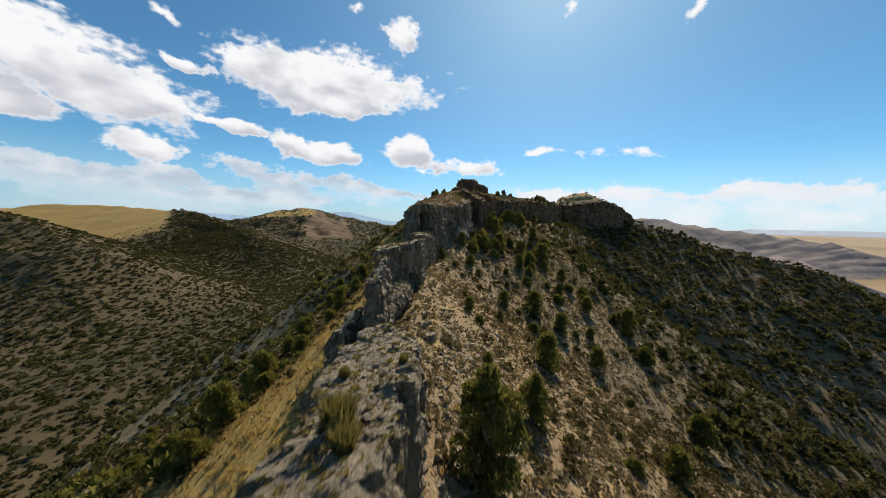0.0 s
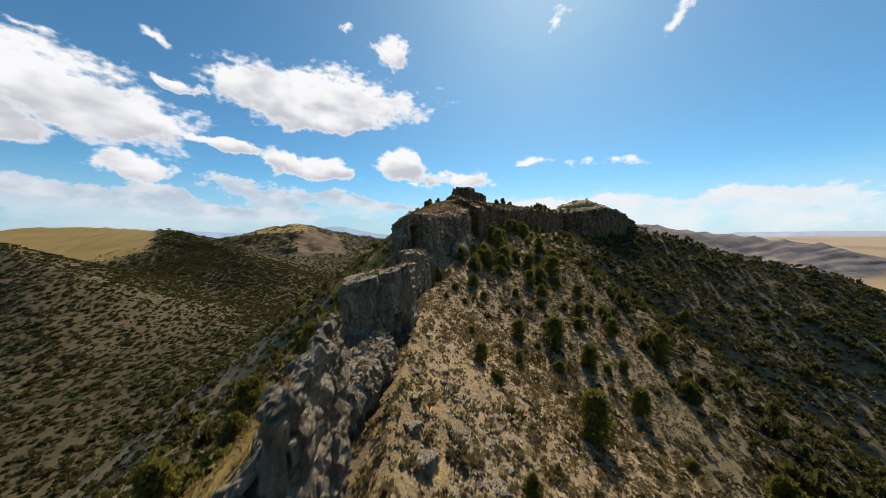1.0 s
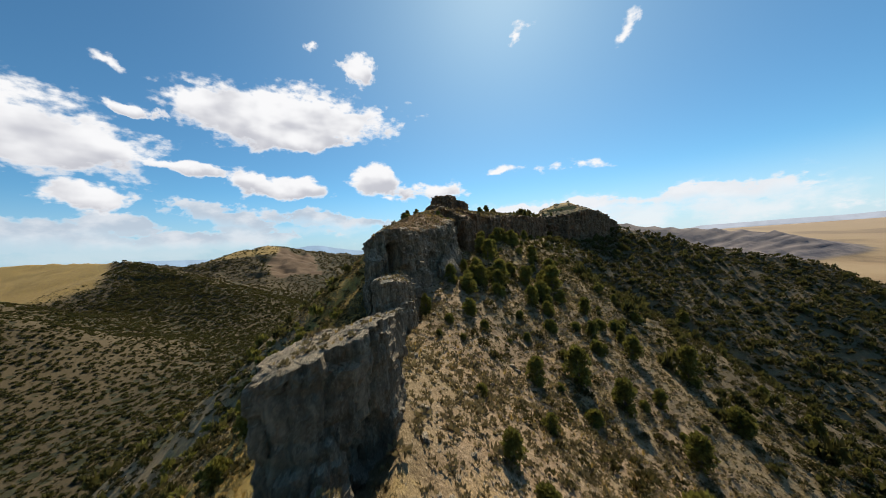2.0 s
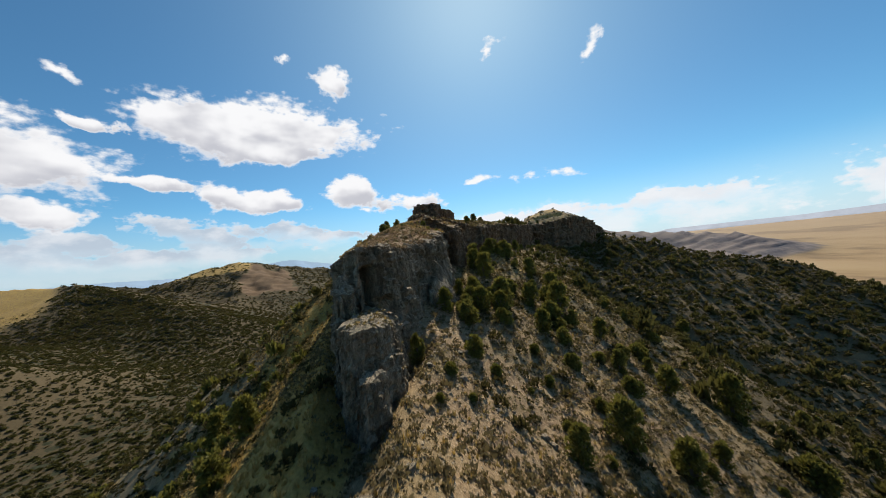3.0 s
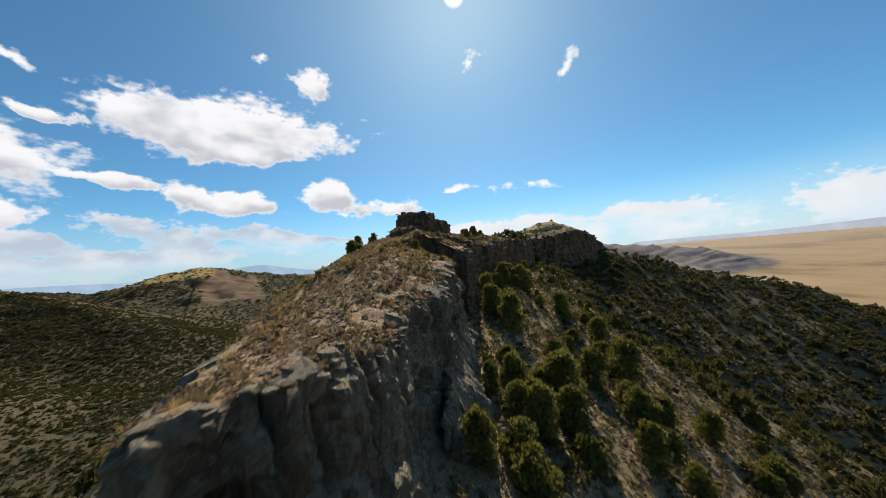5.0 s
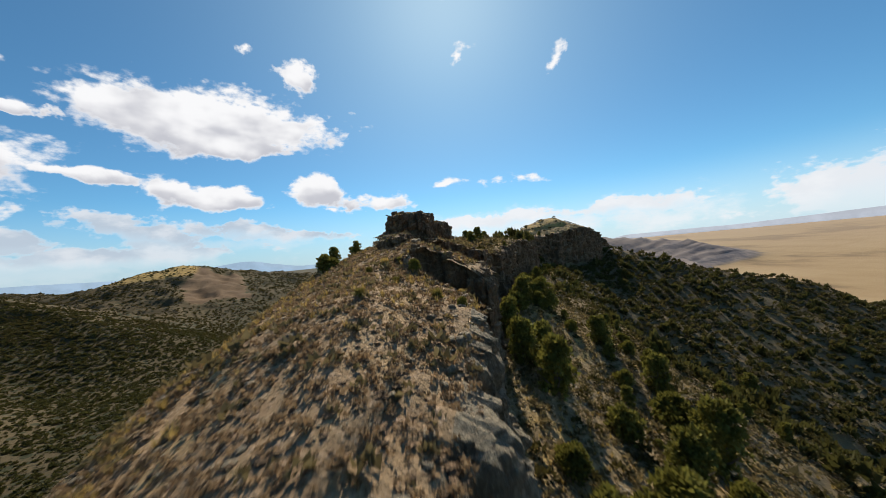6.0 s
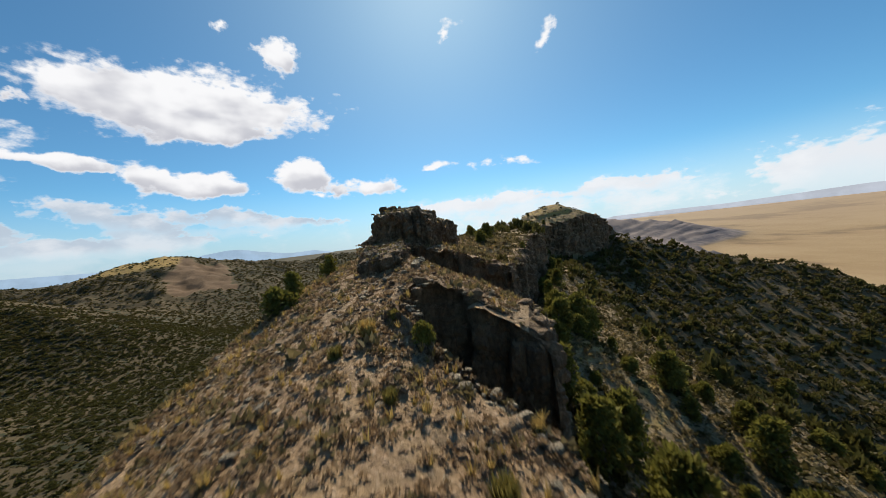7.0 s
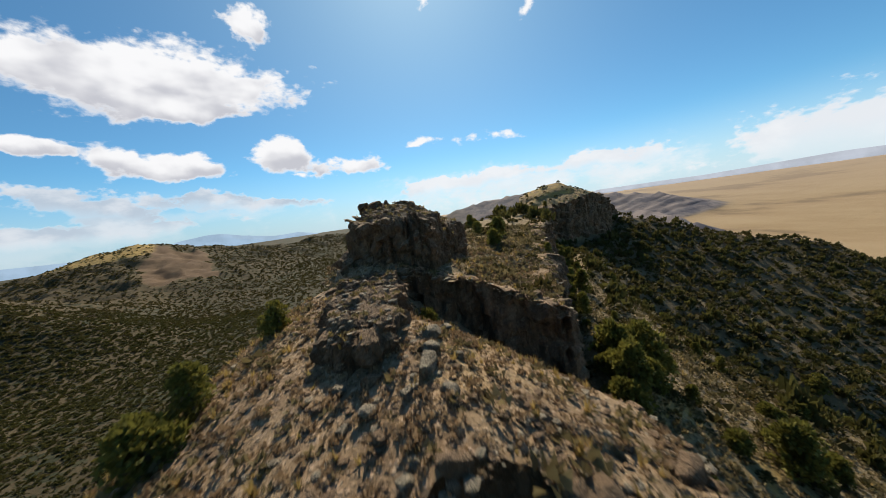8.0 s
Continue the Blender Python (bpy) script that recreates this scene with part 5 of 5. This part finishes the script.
# ---- junipers ----
def juniper(seed, tall, wide, leaf_count=46, leaf_size=0.42):
    """A juniper: an Empty with a forked trunk and a crown of many leaf sprays."""
    rng = np.random.default_rng(seed)
    root = new("juniper")
    bm = bmesh.new()

    def limb(points, r0, r1):
        rings = []
        for k, p in enumerate(points):
            r = r0 + (r1 - r0) * k / (len(points) - 1)
            rings.append([bm.verts.new((p[0] + r * math.cos(a), p[1] + r * math.sin(a), p[2])) for a in np.linspace(0, 2 * math.pi, 7)[:-1]])
        for lo, hi in zip(rings, rings[1:]):
            for k in range(6):
                bm.faces.new((lo[k], lo[(k + 1) % 6], hi[(k + 1) % 6], hi[k]))
    limb([(0, 0, -0.5), (0.03, 0.02, 0.3 * tall), (0.08, -0.03, 0.62 * tall), (0.05, 0.02, 0.88 * tall)], 0.09 * wide, 0.015)
    for k in range(5):
        a, up = rng.uniform(0, 2 * math.pi), rng.uniform(0.1, 0.4) * tall
        tip = np.array([math.cos(a), math.sin(a)]) * wide * rng.uniform(0.3, 0.48)
        limb([(0, 0, up), (tip[0] * 0.5, tip[1] * 0.5, up + 0.12 * tall), (tip[0], tip[1], up + 0.3 * tall)], 0.045 * wide, 0.012)
    me = bpy.data.meshes.new("trunk")
    bm.to_mesh(me)
    bm.free()
    me.materials.append(BARK)
    trunk = new("trunk", me)
    trunk.parent = root
    leaves = []
    for k in range(64):
        f = rng.uniform(0.0, 1.0)
        profile = np.interp(f, (0, 0.25, 0.55, 0.8, 1), (0.85, 1.0, 0.92, 0.68, 0.3))
        a, d = rng.uniform(0, 2 * math.pi), wide * 0.5 * profile * rng.uniform(0.25, 0.9)
        at = np.array([math.cos(a) * d, math.sin(a) * d, tall * (0.02 + 0.86 * f)])
        lobe = tuft_shape(leaf_count, seed * 100 + k, 0.6, leaf_size)
        # leaves all round the lobe, not on its upper half alone
        flip = np.where(rng.uniform(0, 1, len(lobe)) < 0.35, -0.7, 1.0)
        lobe = lobe * np.stack([np.ones_like(flip), np.ones_like(flip), flip], 1)[:, None, :]
        leaves.append(lobe * wide * rng.uniform(0.13, 0.21) * np.array([1, 1, 1.15]) + at)
    verts = np.concatenate(leaves).reshape(-1, 3)
    mesh_object("crown", verts, np.arange(len(verts)).reshape(-1, 3), JUNIPER_LEAF, parent=root)
    return tagged(root, "bushy dark green juniper rooted in the dry slope", "tree", "junipers on the ridge slopes")


def grow_junipers():
    kinds = [juniper(11, 2.5, 2.4), juniper(12, 3.1, 2.3), juniper(13, 1.9, 2.5), juniper(14, 2.7, 1.9), juniper(15, 1.5, 2.0), juniper(16, 4.0, 2.4, 120, 0.27)]
    rng = np.random.default_rng(77)
    placed = []

    def put(kind, x, y, scale, tall=1.0):
        m = pose(x, y, float(rooting(np.array([x]), np.array([y]))[0]) - 0.1, 0, 0, rng.uniform(0, 360)) @ Matrix.Scale(scale, 4)
        tree_copy = copy_thing(kinds[kind], m)
        tree_copy.scale = (scale, scale, scale * tall * rng.uniform(0.9, 1.1))
        placed.append((x, y))
    for x, y, wide, tall in TALL_JUNIPERS:
        put(5, x, y, wide / 2.4, tall)
    for k, (x, y, wide) in enumerate(SLOPE_JUNIPERS + UPPER_JUNIPERS + NORTH_JUNIPERS + WEST_JUNIPERS):
        if min((x - a) ** 2 + (y - b) ** 2 for a, b in placed) < 4.0:
            continue
        kind = k % 4 if wide > 1.5 else 4
        put(kind, x, y, wide / (2.4, 2.3, 2.5, 1.9, 2.0)[kind])

    # rows of trees hide the foot of the cliffs
    for a, b in list(zip(TERRACE_EDGE[4:12], TERRACE_EDGE[5:13])) + list(zip(CRAG_EDGE[7:11], CRAG_EDGE[8:12])) + list(zip(CRAG_EDGE[18:21], CRAG_EDGE[19:22])):
        length = math.hypot(b[0] - a[0], b[1] - a[1])
        for k in range(int(length / 5.0)):
            f, off = rng.uniform(0, 1), rng.uniform(1.4, 4.5)
            put(int(rng.integers(0, 4)), a[0] + (b[0] - a[0]) * f + (b[1] - a[1]) / length * off, a[1] + (b[1] - a[1]) * f - (b[0] - a[0]) / length * off, float(rng.uniform(0.8, 1.3)))

    def density(x, y):
        d = inside(x, y, CRAG_EDGE)
        foot = np.exp(-((d + 3.5) / 3.0) ** 2) * (x > 2)
        foot2 = np.exp(-((inside(x, y, TERRACE_EDGE) + 4) / 5.0) ** 2) * (x > 16)
        upper = step(y + 0.3 * x, 95, 150) * step(x, 14, 22)
        slope = 0.10 * step(x, 6, 12) * step(y, 40, 60)
        west = 0.30 * step(-x - 14, 0, 6) * step(clearing(x, y), 0.4, 0.6)
        return on_soil(x, y) * np.clip(np.maximum.reduce([0.7 * foot, 0.5 * foot2, 0.2 * upper, slope * 1.4, west]), 0, 1) * (0.35 + 0.9 * clearing(x, y)) * (inside(x, y, CRAG_EDGE) < -1.2) * (inside(x, y, CAP_EDGE) < -1.5) * (0.12 + 0.88 * (inside(x, y, TERRACE_EDGE) < -1.5))
    x, y, _ = random_points(2600, (-46, 80, 20, 190), 5, density)
    for px, py in zip(x, y):
        if len(placed) >= 260:
            break
        if min((px - a) ** 2 + (py - b) ** 2 for a, b in placed) < 9.0:
            continue
        put(int(rng.integers(0, 5)), float(px), float(py), float(rng.uniform(0.4, 1.05)))
    for k in kinds:
        for part_object in k.children_recursive:
            bpy.data.objects.remove(part_object)
        bpy.data.objects.remove(k)


# trees that stand apart: x, y and the crown's width
# x, y, crown width and stretch
TALL_JUNIPERS = [(2.3, 13.2, 3.5, 1.0), (6.8, 21.8, 2.4, 1.05), (4.2, 27.0, 1.1, 1.0), (-0.1, 67.4, 1.8, 1.2)]
SLOPE_JUNIPERS = [(44.5, 50.8, 4.5), (23.7, 29.6, 2.7), (17.1, 25.8, 1.7), (14.0, 40.0, 3.2), (4.9, 39.6, 1.5), (3.7, 41.6, 1.6), (17.0, 56.4, 2.2), (18.9, 63.2, 3.6), (9.4, 49.8, 1.6), (24.1, 61.7, 3.0), (27.2, 72.6, 2.7),
                  (11.9, 59.5, 2.5), (15.1, 60.5, 1.2), (28.8, 56.4, 3.2), (43.9, 65.6, 4.1), (46.0, 76.1, 4.4), (3.7, 50.2, 1.3), (31.9, 65.5, 2.0), (20.2, 74.2, 2.4), (2.7, 64.7, 1.5), (6.2, 69.5, 2.4), (7.9, 67.8, 1.4)]
UPPER_JUNIPERS = [(14.6, 69.6, 1.4), (11.2, 67.0, 0.9), (18.6, 73.1, 2.5), (4.0, 62.0, 0.9), (1.0, 60.4, 0.9), (12.8, 62.9, 1.3), (19.1, 67.2, 1.6), (29.2, 77.2, 2.4), (15.2, 74.2, 1.5), (14.0, 82.3, 2.7), (24.0, 86.4, 3.6),
                  (35.3, 75.9, 3.3), (11.2, 83.3, 3.1), (15.4, 85.6, 3.8), (7.5, 78.0, 2.7), (29.5, 94.1, 4.6), (29.8, 98.7, 4.3), (19.9, 81.0, 2.6), (22.1, 79.3, 2.3), (15.8, 96.8, 3.5), (38.3, 84.7, 3.6), (8.1, 84.3, 1.8),
                  (28.6, 88.0, 2.5), (33.2, 87.1, 2.8), (48.9, 93.4, 2.7), (18.3, 102.5, 3.3), (28.5, 118.6, 4.5), (31.4, 110.0, 3.3), (28.6, 103.2, 2.3), (29.9, 106.7, 1.6), (98.8, 136.2, 4.6), (34.9, 105.7, 2.3), (48.4, 106.8, 2.7)]
NORTH_JUNIPERS = [(21.5, 81.9, 3.6), (23.6, 83.0, 2.6), (12.8, 83.3, 2.8), (13.1, 79.4, 2.6), (16.4, 106.2, 3.4), (8.6, 77.6, 2.4), (8.9, 82.8, 2.3), (13.6, 86.6, 2.8), (10.6, 81.0, 2.6), (7.3, 76.0, 2.8), (22.5, 90.9, 3.4), (25.1, 89.0, 3.0),
                  (15.2, 101.0, 3.2), (20.0, 94.3, 3.0), (18.6, 101.2, 3.6), (14.6, 96.6, 2.8), (32.9, 102.8, 3.4), (25.6, 119.1, 3.6), (23.2, 115.4, 2.8), (-3.3, 111.5, 2.6), (-2.5, 113.6, 1.7), (0.0, 119.0, 1.8), (5.0, 99.6, 1.1), (8.6, 115.4, 1.4),
                  (6.4, 91.2, 0.7), (22.4, 133.0, 2.0), (26.0, 138.5, 2.2), (30.5, 146.0, 2.0), (24.0, 141.0, 1.6)]
WEST_JUNIPERS = [(-16.5, 20.0, 2.4), (-17.4, 24.0, 2.8), (-16.2, 28.5, 2.2), (-18.5, 32.0, 3.0), (-17.0, 37.5, 2.2), (-19.0, 43.0, 2.8), (-17.8, 50.0, 2.4), (-18.6, 57.0, 3.0), (-17.2, 63.0, 2.6), (-18.0, 69.8, 3.0), (-20.5, 76.0, 3.0), (-22.0, 62.0, 2.6), (-23.5, 48.0, 2.8), (-22.5, 36.0, 2.4), (-24.0, 27.0, 2.6), (-26.0, 80.0, 3.0)]
grow_junipers()


# ---- boulders ----
def lay_boulders():
    """Loose blocks on the crag's edge, on the crest and below the cliffs."""
    rng = np.random.default_rng(21)
    kinds = []
    for k in range(6):
        bm = bmesh.new()
        flat = np.array([1, rng.uniform(0.55, 0.9), rng.uniform(0.45, 0.75)])
        for _ in range(34):
            d = rng.normal(0, 1, 3)
            d /= np.abs(d).max() ** 0.7 * np.linalg.norm(d) ** 0.3
            bm.verts.new(d * rng.uniform(0.78, 1.0) * flat)
        hull = bmesh.ops.convex_hull(bm, input=bm.verts[:])
        bmesh.ops.delete(bm, geom=[v for v in hull["geom_interior"] if isinstance(v, bmesh.types.BMVert)], context="VERTS")
        bmesh.ops.bevel(bm, geom=bm.edges[:], offset=0.035, segments=1, affect="EDGES")
        me = bpy.data.meshes.new("boulder")
        bm.to_mesh(me)
        bm.free()
        me.materials.append(GREY_ROCK)
        kinds.append(me)
    brown_kinds = []
    for me in kinds:
        me = me.copy()
        me.materials[0] = BROWN_ROCK
        brown_kinds.append(me)
    spots = []
    for a, b in zip(CRAG_EDGE[4:13], CRAG_EDGE[5:14]):
        for k in range(6):
            f = rng.uniform(0, 1)
            spots.append((a[0] + (b[0] - a[0]) * f - rng.uniform(1.0, 2.6), a[1] + (b[1] - a[1]) * f + rng.uniform(-0.4, 0.8), rng.uniform(0.12, 0.38)))
    for k in range(34):
        spots.append((rng.uniform(-2, 10), rng.uniform(24, 72), rng.uniform(0.18, 0.5)))
    for k in range(40):
        spots.append((rng.uniform(-7, 6), rng.uniform(74, 110), 0.1 + 0.3 * rng.uniform(0, 1) ** 2))
    spots += [(-1.0, 25.4, 0.75), (-1.6, 27.2, 0.6), (-6.6, 28.6, 0.7), (6.6, 108.2, 0.6), (7.4, 110.6, 0.55), (8.6, 112.4, 0.45), (7.0, 109.2, 0.45), (5.8, 107.4, 0.4), (6.9, 106.8, 0.35), (8.0, 109.0, 0.3), (4.4, 107.6, 0.35), (-3.8, 68.4, 0.4), (-2.2, 70.4, 0.4), (-4.6, 67.8, 0.35), (-5.6, 68.2, 0.4), (-3.2, 69.2, 0.3)]
    grey_count = len(spots)
    # brown blocks fallen from the summit, along the rims and on the nose below it
    for a, b in list(zip(TERRACE_EDGE[:9], TERRACE_EDGE[1:10])) + list(zip(CRAG_EDGE[15:21], CRAG_EDGE[16:22])):
        length = math.hypot(b[0] - a[0], b[1] - a[1])
        for k in range(int(length * 1.3)):
            f, off = rng.uniform(0, 1), rng.uniform(0.7, 2.2)
            spots.append((a[0] + (b[0] - a[0]) * f - (b[1] - a[1]) / length * off, a[1] + (b[1] - a[1]) * f + (b[0] - a[0]) / length * off, 0.22 + 0.5 * rng.uniform(0, 1) ** 2))
    for k in range(70):
        spots.append((rng.uniform(2.5, 10.5), rng.uniform(99.5, 119), 0.10 + 0.34 * rng.uniform(0, 1) ** 2))
    for k in range(16):
        spots.append((rng.uniform(5.5, 14), rng.uniform(121.5, 136), rng.uniform(0.35, 0.9)))
    x, y = np.array([p[0] for p in spots]), np.array([p[1] for p in spots])
    z = surface(x, y, rock_trees())[0]
    for k, (px, py, size) in enumerate(spots):
        brown = k >= grey_count
        ob = new("boulder", (brown_kinds if brown else kinds)[k % 6])
        ob.matrix_world = pose(px, py, float(z[k]) + (0.0 if brown else 0.1) * size, rng.uniform(-12, 12), rng.uniform(-12, 12), rng.uniform(0, 360)) @ Matrix.Scale(size, 4)
        tagged(ob, "angular brown boulder fallen from the summit crag" if brown else "angular grey limestone boulder lying on the ridge", "boulder", "loose boulders along the ridge")


lay_boulders()


# ---- single plants on the crest ----
def dead_shrub(x, y, tall, seed):
    """A bare shrub: forked grey twigs from one root."""
    rng = np.random.default_rng(seed)
    root = new("dead_shrub")
    root.matrix_world = pose(x, y, float(surface(np.array([x]), np.array([y]), ROCK_TOPS)[0][0]), 0, 0, rng.uniform(0, 360))

    def twig(name, points, r0, r1):
        bm = bmesh.new()
        rings = []
        for k, p in enumerate(points):
            r = r0 + (r1 - r0) * k / (len(points) - 1)
            rings.append([bm.verts.new((p[0] + r * math.cos(a), p[1] + r * math.sin(a), p[2])) for a in np.linspace(0, 2 * math.pi, 6)[:-1]])
        for lo, hi in zip(rings, rings[1:]):
            for k in range(5):
                bm.faces.new((lo[k], lo[(k + 1) % 5], hi[(k + 1) % 5], hi[k]))
        me = bpy.data.meshes.new(name)
        bm.to_mesh(me)
        bm.free()
        me.materials.append(BARK)
        ob = new(name, me)
        ob.parent = root
    twig("stem", [(0, 0, -0.15), (0.03, 0.02, 0.3 * tall), (-0.02, 0.05, 0.62 * tall), (0.04, 0.02, tall)], 0.035, 0.012)
    for k in range(9):
        a, start = rng.uniform(0, 2 * math.pi), rng.uniform(0.08, 0.6) * tall
        out, rise = rng.uniform(0.2, 0.45) * tall, rng.uniform(0.25, 0.5) * tall
        bend = rng.uniform(-0.5, 0.5)
        twig("branch", [(0, 0, start), (out * 0.45 * math.cos(a), out * 0.45 * math.sin(a), start + 0.35 * rise), (out * math.cos(a + bend), out * math.sin(a + bend), start + rise)], 0.02, 0.007)
    return tagged(root, "bare grey dead shrub with forked twigs on dry grass", "shrub", "dead shrubs on the grassy flank")


def bunch(x, y, wide, seed, mat, label):
    """One large tuft of long blades over a low mound of leaves."""
    root = new("bunch_grass")
    root.matrix_world = pose(x, y, float(surface(np.array([x]), np.array([y]), ROCK_TOPS)[0][0]) - 0.04, 0, 0, 40.0 * seed)
    for name, shape, size in (("blades", np.concatenate([blade_shape(80, seed * 9 + k, 0.9) * np.array([0.55, 0.55, 1]) + np.array([math.cos(k) * 0.22, math.sin(k) * 0.22, 0]) for k in range(6)]), wide * 0.62), ("mound", tuft_shape(150, seed + 3, 0.8, 0.22) * np.array([1, 1, 0.8]), wide * 0.42)):
        verts = shape.reshape(-1, 3) * size
        mesh_object(name, verts, np.arange(len(verts)).reshape(-1, 3), mat, parent=root)
    return tagged(root, label, "grass", "large tufts on the crest")


ROCK_TOPS = rock_trees()
for k, (x, y, tall) in enumerate([(-9.0, 19.2, 1.7), (-10.7, 14.2, 1.2), (-10.1, 13.0, 0.9), (-8.4, 24.5, 1.1), (-9.8, 30.5, 1.3), (-8.9, 45.0, 1.2), (12.0, 100.5, 1.4)]):
    dead_shrub(x, y, tall, 800 + k)
for k, (x, y, wide) in enumerate([(-2.7, 8.1, 1.5), (-2.2, 7.0, 1.0), (-3.6, 11.5, 0.7), (-1.4, 11.8, 0.6), (5.05, 92.1, 1.1), (2.6, 100.6, 1.3), (4.0, 101.8, 0.9), (1.2, 99.4, 0.9), (7.4, 94.4, 0.7), (0.4, 90.0, 0.8), (3.0, 96.2, 0.8)]):
    bunch(x, y, wide, 830 + k, GRASS_LEAF if k in (5, 8) else OLIVE_LEAF, "thick yellow-green tuft of long grass on the stony crest")
